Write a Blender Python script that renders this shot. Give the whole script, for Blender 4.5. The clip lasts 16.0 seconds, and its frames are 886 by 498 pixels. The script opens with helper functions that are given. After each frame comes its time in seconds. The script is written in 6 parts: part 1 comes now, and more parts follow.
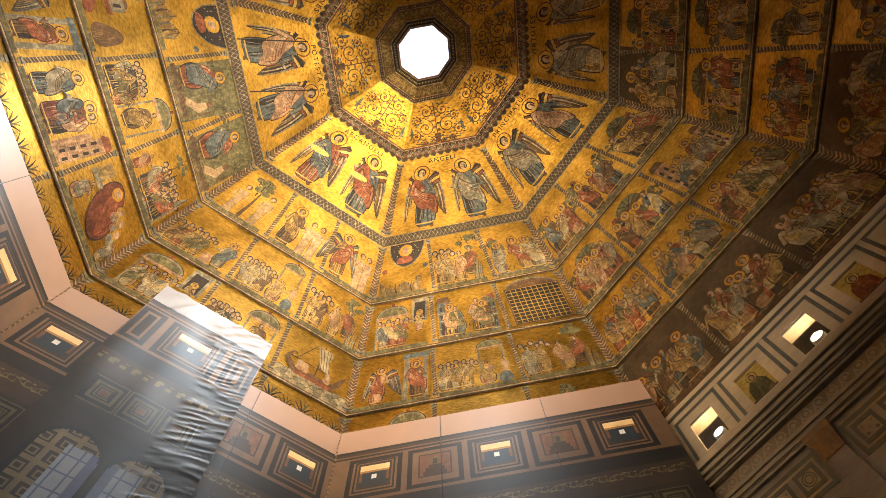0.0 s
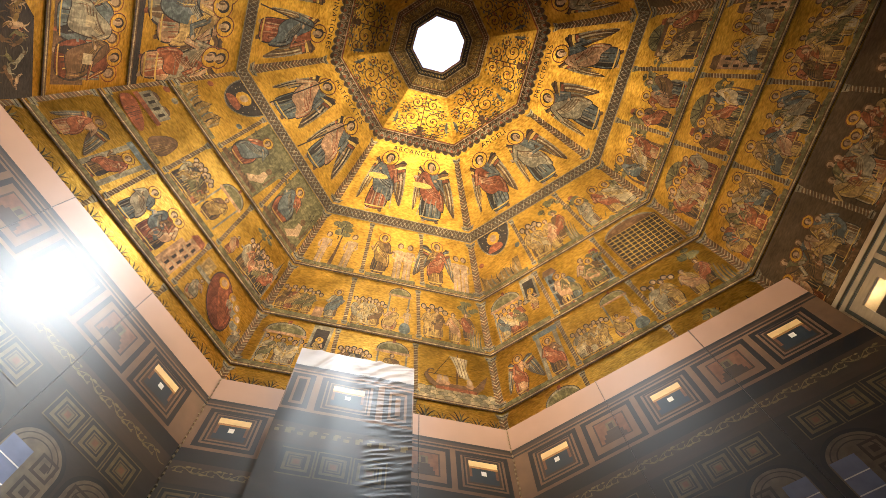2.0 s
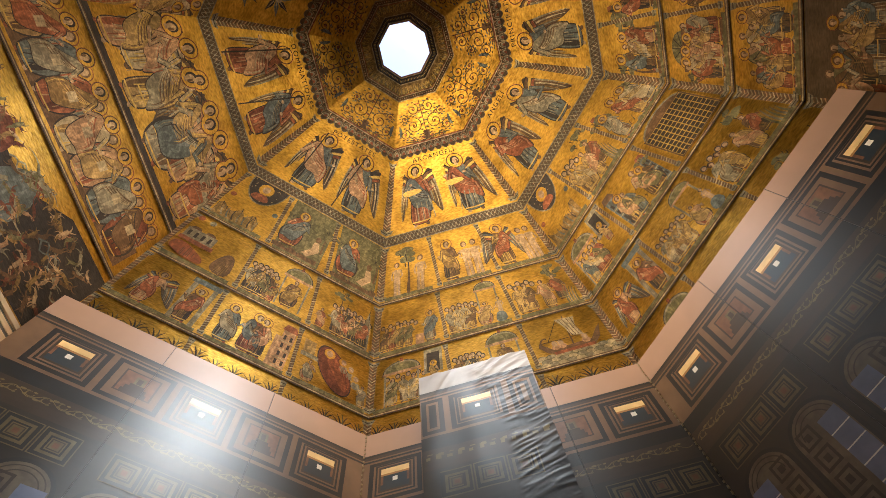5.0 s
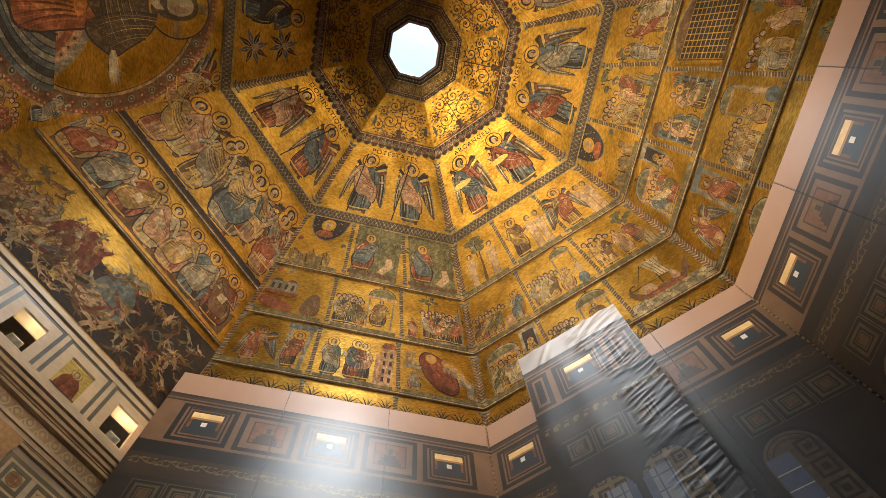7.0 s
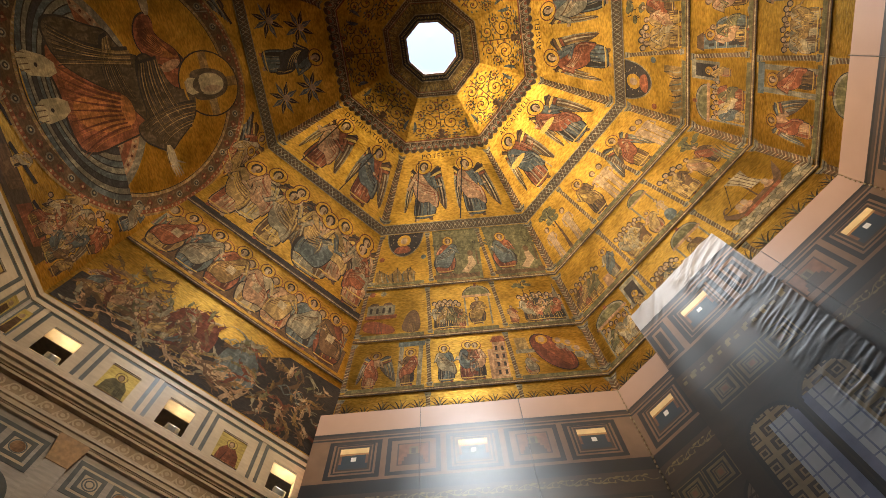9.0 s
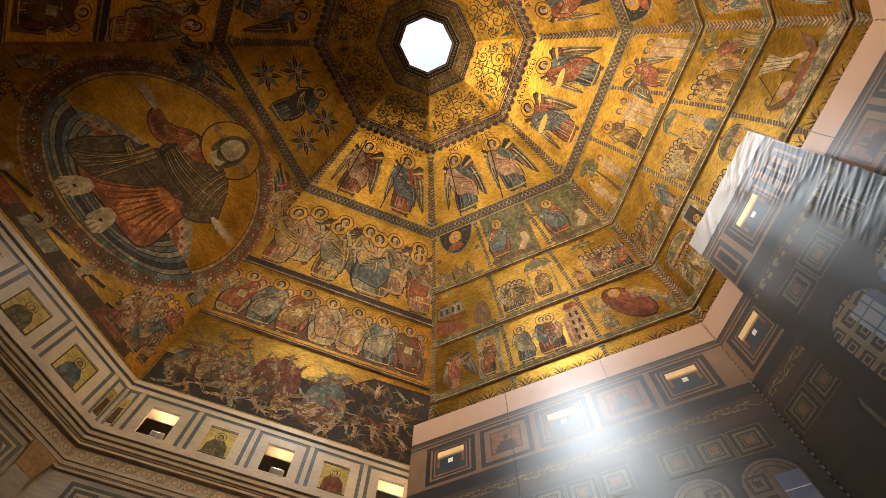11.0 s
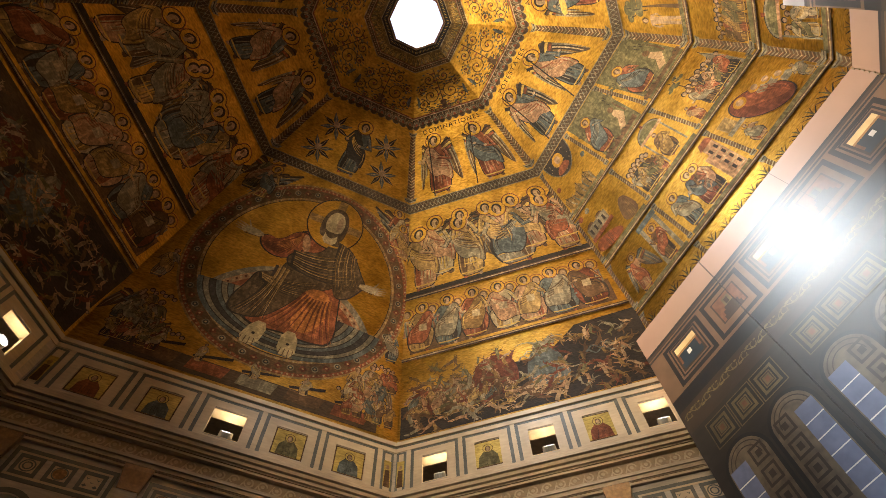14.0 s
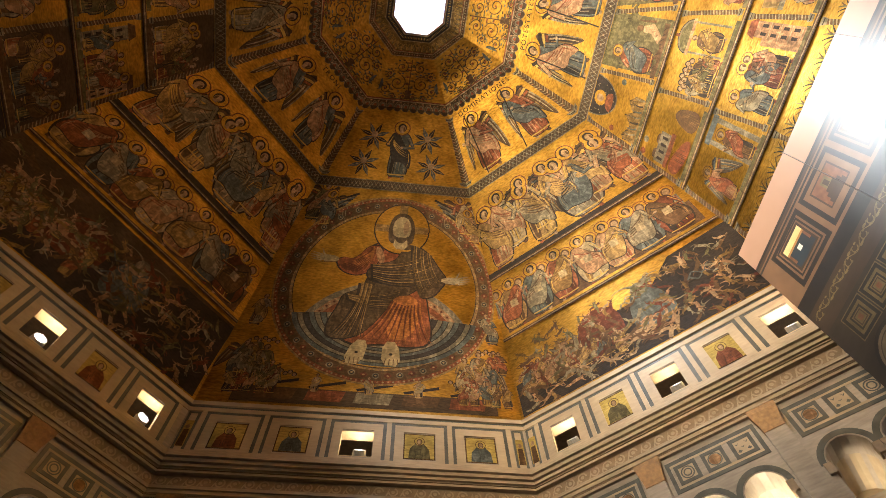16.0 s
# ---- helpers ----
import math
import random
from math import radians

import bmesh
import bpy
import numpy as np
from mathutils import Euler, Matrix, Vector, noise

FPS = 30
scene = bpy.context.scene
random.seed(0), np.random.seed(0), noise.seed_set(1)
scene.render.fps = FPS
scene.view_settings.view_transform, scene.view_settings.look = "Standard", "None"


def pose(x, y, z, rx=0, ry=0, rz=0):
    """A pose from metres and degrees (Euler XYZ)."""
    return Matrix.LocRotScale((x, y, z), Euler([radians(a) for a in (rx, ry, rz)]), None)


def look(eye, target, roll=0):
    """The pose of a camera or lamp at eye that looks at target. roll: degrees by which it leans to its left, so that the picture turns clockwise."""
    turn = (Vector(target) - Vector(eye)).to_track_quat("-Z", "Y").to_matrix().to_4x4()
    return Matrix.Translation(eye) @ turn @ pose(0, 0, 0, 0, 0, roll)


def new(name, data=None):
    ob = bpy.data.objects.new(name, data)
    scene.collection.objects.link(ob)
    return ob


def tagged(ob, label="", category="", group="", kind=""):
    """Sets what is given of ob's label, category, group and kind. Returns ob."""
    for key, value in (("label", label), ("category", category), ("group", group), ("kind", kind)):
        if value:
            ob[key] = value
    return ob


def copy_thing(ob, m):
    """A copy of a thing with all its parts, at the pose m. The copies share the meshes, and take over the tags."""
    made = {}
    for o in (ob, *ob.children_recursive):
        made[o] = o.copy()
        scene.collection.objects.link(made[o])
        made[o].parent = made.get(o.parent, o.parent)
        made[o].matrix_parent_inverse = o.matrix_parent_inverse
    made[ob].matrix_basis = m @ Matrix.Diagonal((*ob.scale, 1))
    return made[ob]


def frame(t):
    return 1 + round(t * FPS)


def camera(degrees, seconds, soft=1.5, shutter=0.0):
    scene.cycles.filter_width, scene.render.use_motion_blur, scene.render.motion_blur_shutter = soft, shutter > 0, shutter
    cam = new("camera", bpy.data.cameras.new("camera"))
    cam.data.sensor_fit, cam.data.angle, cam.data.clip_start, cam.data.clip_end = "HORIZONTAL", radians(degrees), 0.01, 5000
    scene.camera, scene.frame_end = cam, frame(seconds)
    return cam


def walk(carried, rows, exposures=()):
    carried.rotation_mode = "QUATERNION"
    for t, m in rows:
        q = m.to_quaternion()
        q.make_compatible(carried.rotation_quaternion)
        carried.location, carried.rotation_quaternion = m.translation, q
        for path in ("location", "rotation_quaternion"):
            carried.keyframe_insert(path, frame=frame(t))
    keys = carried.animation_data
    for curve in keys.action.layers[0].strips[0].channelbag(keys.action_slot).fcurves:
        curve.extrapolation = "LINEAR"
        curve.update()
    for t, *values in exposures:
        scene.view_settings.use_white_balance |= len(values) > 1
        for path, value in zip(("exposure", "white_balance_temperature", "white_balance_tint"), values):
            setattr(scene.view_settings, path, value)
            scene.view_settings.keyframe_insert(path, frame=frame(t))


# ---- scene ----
FOV = 77.5
PATH = [
    (0, -0.25, -0.16, 1.82, -85.68, 70.54, -4.12), (0.5, 0.25, -0.05, 1.86, -85.98, 70.05, -9.27),
    (1, 0.62, 0.04, 1.90, -78.77, 69.27, -7.69), (1.5, 0.83, 0.11, 1.94, -71.59, 69.69, -6.47),
    (2, 0.86, 0.17, 1.97, -65.72, 70.11, -5.80), (2.5, 0.74, 0.24, 1.95, -60.08, 70.12, -5.40),
    (3, 0.52, 0.31, 1.89, -55.11, 69.83, -6.48), (3.5, 0.29, 0.35, 1.84, -51.59, 69.13, -7.00),
    (4, 0.16, 0.34, 1.85, -47.13, 69.03, -7.01), (4.2, 0.13, 0.29, 1.83, -46.36, 69.36, -7.80),
    (6.3, -0.26, -0.45, 1.47, -29.26, 69.53, -12.18), (6.5, -0.29, -0.48, 1.45, -25.10, 69.56, -9.66),
    (7, -0.38, -0.41, 1.47, -18.01, 69.64, -5.76), (7.5, -0.46, -0.30, 1.49, -13.29, 70.12, -3.41),
    (8, -0.52, -0.18, 1.51, -7.74, 70.47, -2.78), (8.5, -0.57, -0.07, 1.52, -2.49, 70.30, -3.39),
    (9, -0.58, -0.02, 1.50, 2.79, 68.98, -3.50), (9.2, -0.54, -0.13, 1.49, 4.90, 68.60, -2.70),
    (11.3, 0.16, -1.91, 1.51, 33.17, 68.34, 2.97), (11.5, 0.19, -2.03, 1.52, 36.54, 68.04, 2.74),
    (12, 0.14, -2.09, 1.58, 44.91, 66.66, 4.48), (12.5, 0.08, -2.09, 1.61, 50.03, 66.10, 3.67),
    (13, 0.02, -2.06, 1.60, 54.06, 65.79, 1.00), (13.5, -0.03, -2.01, 1.55, 57.85, 65.46, -1.08),
    (14, -0.07, -1.96, 1.49, 61.86, 64.38, -2.53), (14.5, -0.07, -1.91, 1.50, 65.41, 63.97, -3.80),
    (15, -0.03, -1.87, 1.56, 69.98, 63.19, -4.18), (15.5, 0.03, -1.83, 1.58, 74.99, 63.42, -2.83),
    (16, 0.09, -1.80, 1.59, 79.32, 63.26, -3.54),
]
cam = camera(FOV, 16.0, soft=0.8)
walk(cam, [(t, pose(x, y, z, 90 + p, 0, a - 90) @ pose(0, 0, 0, 0, 0, r)) for t, x, y, z, a, p, r in PATH],
     exposures=((0, 2.26), (1.5, 2.14), (3.5, 1.83), (7, 1.62), (9, 1.64), (12.5, 1.85), (14, 2.1), (16, 2.6)))

# ---- light: sky and sun above the open lantern, floodlights in the parapet openings
FLOOD_W, GALLERY_W, SUN_W, LANTERN_W = 79.0, 90.0, 5.0, 250.0
WARM = (1.0, 0.82, 0.59)
world = bpy.data.worlds.new("sky")
scene.world = world
world.use_nodes = True
wn = world.node_tree.nodes
sky = wn.new("ShaderNodeTexSky")
sky.sky_type, sky.sun_disc = "NISHITA", False
sky.sun_elevation, sky.sun_rotation = radians(61), radians(270)
world.node_tree.links.new(sky.outputs[0], wn["Background"].inputs[0])
wn["Background"].inputs[1].default_value = 0.15
sun_data = bpy.data.lights.new("sun", "SUN")
sun_data.energy, sun_data.angle, sun_data.color = SUN_W, radians(12), (0.90, 0.96, 1.0)
sun = new("sun", sun_data)
sun.matrix_world = look((0, 0, 33.4), (11.7, -0.6, 10.6))

# the lantern glass that the western sun lights, shining down through the opening at the crown
lantern_light = bpy.data.lights.new("lantern_daylight", "AREA")
lantern_light.energy, lantern_light.color, lantern_light.shape, lantern_light.size = LANTERN_W, (0.86, 0.94, 1.0), "DISK", 2.2
lantern_light.spread = radians(104)
new("lantern_daylight", lantern_light).matrix_world = look((0, 0, 33.9), (11.7, -2.0, 12.0))

# ---- materials
def material(name, rgb, rough=0.6, metal=0.0, grain=0.15, size=4.0, bump=0.0, stretch=(1, 1, 1), spec=0.5, dirt=0.25, dirt_size=0.5):
    """A surface with grain at one scale, stains at a larger one and fine relief."""
    m = bpy.data.materials.new(name)
    m.use_nodes = True
    n, l = m.node_tree.nodes, m.node_tree.links
    b = n["Principled BSDF"]
    co = n.new("ShaderNodeTexCoord")
    mp = n.new("ShaderNodeMapping")
    mp.inputs["Scale"].default_value = stretch
    l.new(co.outputs["Object"], mp.inputs[0])
    fine, big = n.new("ShaderNodeTexNoise"), n.new("ShaderNodeTexNoise")
    fine.inputs["Scale"].default_value, fine.inputs["Detail"].default_value = size, 6
    big.inputs["Scale"].default_value, big.inputs["Detail"].default_value = dirt_size, 5
    l.new(mp.outputs[0], fine.inputs[0])
    l.new(co.outputs["Object"], big.inputs[0])
    def ramp(src, amount):
        r = n.new("ShaderNodeMapRange")
        r.inputs[1].default_value, r.inputs[2].default_value = 0.3, 0.7
        r.inputs[3].default_value, r.inputs[4].default_value = 1 - amount, 1 + amount * 0.6
        l.new(src, r.inputs[0])
        return r.outputs[0]
    mul = n.new("ShaderNodeMath")
    mul.operation = "MULTIPLY"
    l.new(ramp(fine.outputs[0], grain), mul.inputs[0])
    l.new(ramp(big.outputs[0], dirt), mul.inputs[1])
    vm = n.new("ShaderNodeVectorMath")
    vm.operation = "SCALE"
    vm.inputs[0].default_value = rgb
    l.new(mul.outputs[0], vm.inputs["Scale"])
    l.new(vm.outputs[0], b.inputs["Base Color"])
    b.inputs["Roughness"].default_value, b.inputs["Metallic"].default_value = rough, metal
    b.inputs["Specular IOR Level"].default_value = spec
    if bump:
        bp = n.new("ShaderNodeBump")
        bp.inputs["Strength"].default_value, bp.inputs["Distance"].default_value = bump, 0.03
        l.new(fine.outputs[0], bp.inputs["Height"])
        l.new(bp.outputs[0], b.inputs["Normal"])
    return m


def mosaic(name, rgb, metal=0.0, rough=0.5, bump=0.35, grain=0.35, drape=0.0):
    """Glass tesserae: fine uneven rows, each stone a little different in tone and tilt; drape adds light and dark fold lines."""
    m = material(name, rgb, rough, metal, grain, 6.0, bump, (1, 1, 3.0), 0.1, 0.4, 0.9)
    if drape:
        n, l = m.node_tree.nodes, m.node_tree.links
        tall = n.new("ShaderNodeMapping")
        tall.inputs["Scale"].default_value = (1, 1, 0.4)
        l.new(n["Texture Coordinate"].outputs["Object"], tall.inputs[0])
        wave = n.new("ShaderNodeTexNoise")
        for key, value in (("Scale", 5.5), ("Distortion", 0.8), ("Detail", 3.0), ("Roughness", 0.6)):
            wave.inputs[key].default_value = value
        l.new(tall.outputs[0], wave.inputs[0])
        r = n.new("ShaderNodeValToRGB")
        lo, hi = 1 - 0.85 * drape, 1 + 1.3 * drape
        for p, c in zip(r.color_ramp.elements, (lo, hi)):
            p.color = (c, c, c, 1)
        r.color_ramp.elements[0].position, r.color_ramp.elements[1].position = 0.33, 0.68
        e = r.color_ramp.elements.new(0.48)
        e.color = (0.8, 0.8, 0.8, 1)
        l.new(wave.outputs[0], r.inputs[0])
        b = n["Principled BSDF"]
        src = b.inputs["Base Color"].links[0].from_socket
        v = n.new("ShaderNodeVectorMath")
        v.operation = "MULTIPLY"
        l.new(src, v.inputs[0])
        l.new(r.outputs[0], v.inputs[1])
        l.new(v.outputs[0], b.inputs["Base Color"])
    return m


GOLD = mosaic("gold_mosaic", (0.370, 0.201, 0.030), 0.90, 0.33, 0.6, 0.42)
GOLD_LIGHT = mosaic("pale_gold_mosaic", (0.370, 0.237, 0.059), 0.6, 0.4, 0.4)
# a dark brown for wings, border grounds and the dark fields
M_DARK = mosaic("dark_brown_tesserae", (0.063, 0.040, 0.022), 0.15, 0.5)
INK = mosaic("dark_tesserae", (0.029, 0.022, 0.017), 0, 0.5)
M_BLUE = mosaic("blue_grey_tesserae", (0.080, 0.088, 0.080), drape=0.4)
M_RED = mosaic("red_tesserae", (0.185, 0.059, 0.025), drape=0.4)
M_WHITE = mosaic("white_tesserae", (0.277, 0.210, 0.118), drape=0.35)
M_BROWN = mosaic("brown_tesserae", (0.101, 0.055, 0.025), drape=0.25)
M_GREEN = mosaic("green_tesserae", (0.105, 0.088, 0.038), drape=0.4)
M_PINK = mosaic("rose_tesserae", (0.269, 0.151, 0.076), drape=0.4)
M_GREY = mosaic("grey_tesserae", (0.168, 0.139, 0.088), drape=0.4)
C_BLUE = mosaic("deep_blue_tesserae", (0.042, 0.036, 0.030), drape=0.2)
C_RED = mosaic("deep_red_tesserae", (0.109, 0.034, 0.017), drape=0.3)
M_TAN = mosaic("tan_tesserae", (0.252, 0.160, 0.059), 0.3, 0.45, drape=0.4)
M_OCHRE = mosaic("ochre_tesserae", (0.176, 0.105, 0.034), 0.3, 0.45, drape=0.4)
M_UMBER = mosaic("umber_tesserae", (0.071, 0.046, 0.024), drape=0.45)
M_ORANGE = mosaic("orange_tesserae", (0.286, 0.109, 0.029), drape=0.35)
M_PALE = mosaic("pale_flesh_tesserae", (0.353, 0.269, 0.143), drape=0.2)
M_SKIN = mosaic("flesh_tesserae", (0.286, 0.185, 0.101), drape=0.25)
MARBLE = material("cream_marble", (0.40, 0.31, 0.205), 0.38, 0, 0.12, 3.0, 0.05, (1, 1, 4), 0.5, 0.22, 0.8)
MARBLE_GREY = material("grey_brown_marble", (0.33, 0.28, 0.23), 0.35, 0, 0.2, 2.5, 0.05, (1, 1, 6), 0.5, 0.3, 0.6)
SERPENT = material("green_serpentine", (0.075, 0.08, 0.07), 0.3, 0, 0.3, 5.0, 0.03)
STONE = material("carved_brown_stone", (0.26, 0.18, 0.105), 0.6, 0, 0.25, 6.0, 0.2)
GILT = material("gilded_capital", (0.30, 0.165, 0.06), 0.55, 0.25, 0.3, 10.0, 0.4)
SHEET = material("printed_sheet_peach", (0.36, 0.225, 0.165), 0.45, 0, 0.05, 1.2, 0.10, (1, 1, 0.6), 0.15, 0.1, 0.4)
P_DARK = material("print_dark", (0.013, 0.013, 0.014), 0.45, 0, 0.1, 2, 0.06, spec=0.15)
P_BROWN = material("print_brown", (0.045, 0.031, 0.021), 0.45, 0, 0.12, 1.5, 0.06, (1, 1, 5), 0.15)
P_TAN = material("print_tan", (0.165, 0.095, 0.054), 0.45, 0, 0.1, 2, 0.06, spec=0.15)
P_BLUE = material("print_night_blue", (0.02, 0.035, 0.05), 0.45, 0, 0.1, 2, 0.06, spec=0.15)
P_AMBER = material("print_amber", (0.42, 0.20, 0.06), 0.45, 0, 0.15, 3, 0.06, spec=0.15)
P_RUST = material("print_rust", (0.17, 0.075, 0.035), 0.45, 0, 0.3, 5, 0.06, spec=0.15)
P_SCROLL = material("print_scroll", (0.18, 0.135, 0.055), 0.45, 0, 0.3, 5, 0.06, spec=0.15)
P_YELLOW = material("print_lit_soffit", (0.80, 0.58, 0.27), 0.45, 0, 0.15, 3, 0.06, spec=0.15)
P_WHITE = material("print_white", (0.8, 0.78, 0.74), 0.45, 0, 0.03, 2, 0.03, spec=0.15)
def film_gloss(m):
    """The clear vinyl film over a print."""
    pb = m.node_tree.nodes["Principled BSDF"]
    pb.inputs["Coat Weight"].default_value, pb.inputs["Coat Roughness"].default_value, pb.inputs["Coat IOR"].default_value = 1.0, 0.43, 1.5


for vinyl in (P_AMBER, P_RUST, P_SCROLL, SHEET, P_DARK, P_BROWN, P_TAN, P_BLUE, P_YELLOW, P_WHITE):
    film_gloss(vinyl)
FLOOR = material("inlaid_marble_floor", (0.045, 0.04, 0.035), 0.35, 0, 0.3, 2.0, 0.05)
IRON = material("dark_iron", (0.03, 0.03, 0.03), 0.45, 0.8, 0.2, 12, 0.1)


def glow(name, rgb, power):
    m = bpy.data.materials.new(name)
    m.use_nodes = True
    b = m.node_tree.nodes["Principled BSDF"]
    b.inputs["Base Color"].default_value = (*rgb, 1)
    b.inputs["Emission Color"].default_value = (*rgb, 1)
    b.inputs["Emission Strength"].default_value = power
    return m


LENS = glow("floodlight_lens", (0.90, 0.94, 1.0), 6.0)

# ---- plan: eight corners, the pointed vault's profile
APO, SPRING, ARC = 12.8, 16.57, 18.02
CORNERS = [(-158.2, 0.996), (-114.54, 0.995), (-68.93, 1.014), (-24.27, 1.015), (22.51, 0.985), (66.8, 0.956), (116.93, 1.007), (159.7, 1.022)]
T_O, T_A, T_B, T_C, T_D, T_E, T_F = [radians(a) for a in (68.8, 64.6, 55.3, 39.4, 29.55, 20.1, 10.8)]
COS8 = math.cos(math.pi / 8)


def corner(k, r=APO):
    a, f = CORNERS[k % 8]
    return Vector((r * f / COS8 * math.cos(radians(a)), r * f / COS8 * math.sin(radians(a)), 0))


class Side:
    """One side of the octagon: 'at' gives points of the vault, 'wall' of the upright plane below; u runs to the viewer's right."""
    def __init__(self, k):
        self.k = k
        self.left, self.right = corner(k + 1), corner(k)
        self.half = (self.left - self.right).length / 2
        self.along = (self.right - self.left).normalized()
        self.inward = Vector((self.along.y, -self.along.x, 0))
        if self.inward.dot(self.left + self.right) > 0:
            self.inward.negate()

    def at(self, u, th, off=0.0):
        r = APO - ARC + ARC * math.cos(th)
        p = corner(self.k + 1, r).lerp(corner(self.k, r), u)
        return p + Vector((0, 0, SPRING + ARC * math.sin(th))) + off * (self.inward * math.cos(th) - Vector((0, 0, math.sin(th))))

    def width(self, th):
        r = APO - ARC + ARC * math.cos(th)
        return (corner(self.k, r) - corner(self.k + 1, r)).length

    def wall(self, u, z, off=0.0):
        return (self.left + self.right) / 2 + self.along * u + Vector((0, 0, z)) + self.inward * off


SIDES = [Side(k) for k in range(8)]
OPEN_SIDES, SHEET_SIDES = (0, 4, 5, 6, 7), (1, 2, 3)


# ---- mesh helpers
def part(name, bm, mats, parent=None, label=""):
    me = bpy.data.meshes.new(name)
    bmesh.ops.recalc_face_normals(bm, faces=bm.faces) if len(bm.faces) < 4000 else None
    bm.to_mesh(me)
    bm.free()
    for m in (mats if isinstance(mats, (list, tuple)) else [mats]):
        me.materials.append(m)
    ob = new(name, me)
    if parent:
        ob.parent = parent
    if label:
        tagged(ob, label)
    return ob


def thing(name, label, category, group="", kind="", at=(0, 0, 0)):
    ob = new(name)
    ob.location = at
    return tagged(ob, label, category, group, kind)


def brick(bm, pts, mat=0):
    """A solid from four front points and four back points."""
    v = [bm.verts.new(p) for p in pts]
    for f in ((0, 1, 2, 3), (7, 6, 5, 4), (0, 4, 5, 1), (1, 5, 6, 2), (2, 6, 7, 3), (3, 7, 4, 0)):
        bm.faces.new([v[i] for i in f]).material_index = mat


def slab(bm, s, u0, u1, z0, z1, o0, o1, mat=0):
    """A block on a side's wall, from o0 to o1 metres in front of its plane."""
    brick(bm, [s.wall(u, z, o) for o in (o1, o0) for u, z in ((u0, z0), (u1, z0), (u1, z1), (u0, z1))], mat)


def frame_on(bm, s, u0, u1, z0, z1, w, o0, o1, mat=0):
    slab(bm, s, u0, u1, z1 - w, z1, o0, o1, mat)
    slab(bm, s, u0, u1, z0, z0 + w, o0, o1, mat)
    slab(bm, s, u0, u0 + w, z0 + w, z1 - w, o0, o1, mat)
    slab(bm, s, u1 - w, u1, z0 + w, z1 - w, o0, o1, mat)


def edge_u(s, right, off):
    """Where a plane 'off' in front of the wall ends at the corner."""
    a = corner(s.k + (0 if right else 1), APO - off) - (s.left + s.right) / 2
    return a.dot(s.along)
def clip_low(pts, y0, sign):
    """The part of a polygon above (sign 1) or below (sign -1) the level y0."""
    out = []
    for (xa, ya), (xb, yb) in zip(pts, pts[1:] + pts[:1]):
        da, db = sign * (ya - y0), sign * (yb - y0)
        if da >= 0:
            out.append((xa, ya))
        if da * db < 0:
            t = da / (da - db)
            out.append((xa + t * (xb - xa), ya + t * (yb - ya)))
    return out


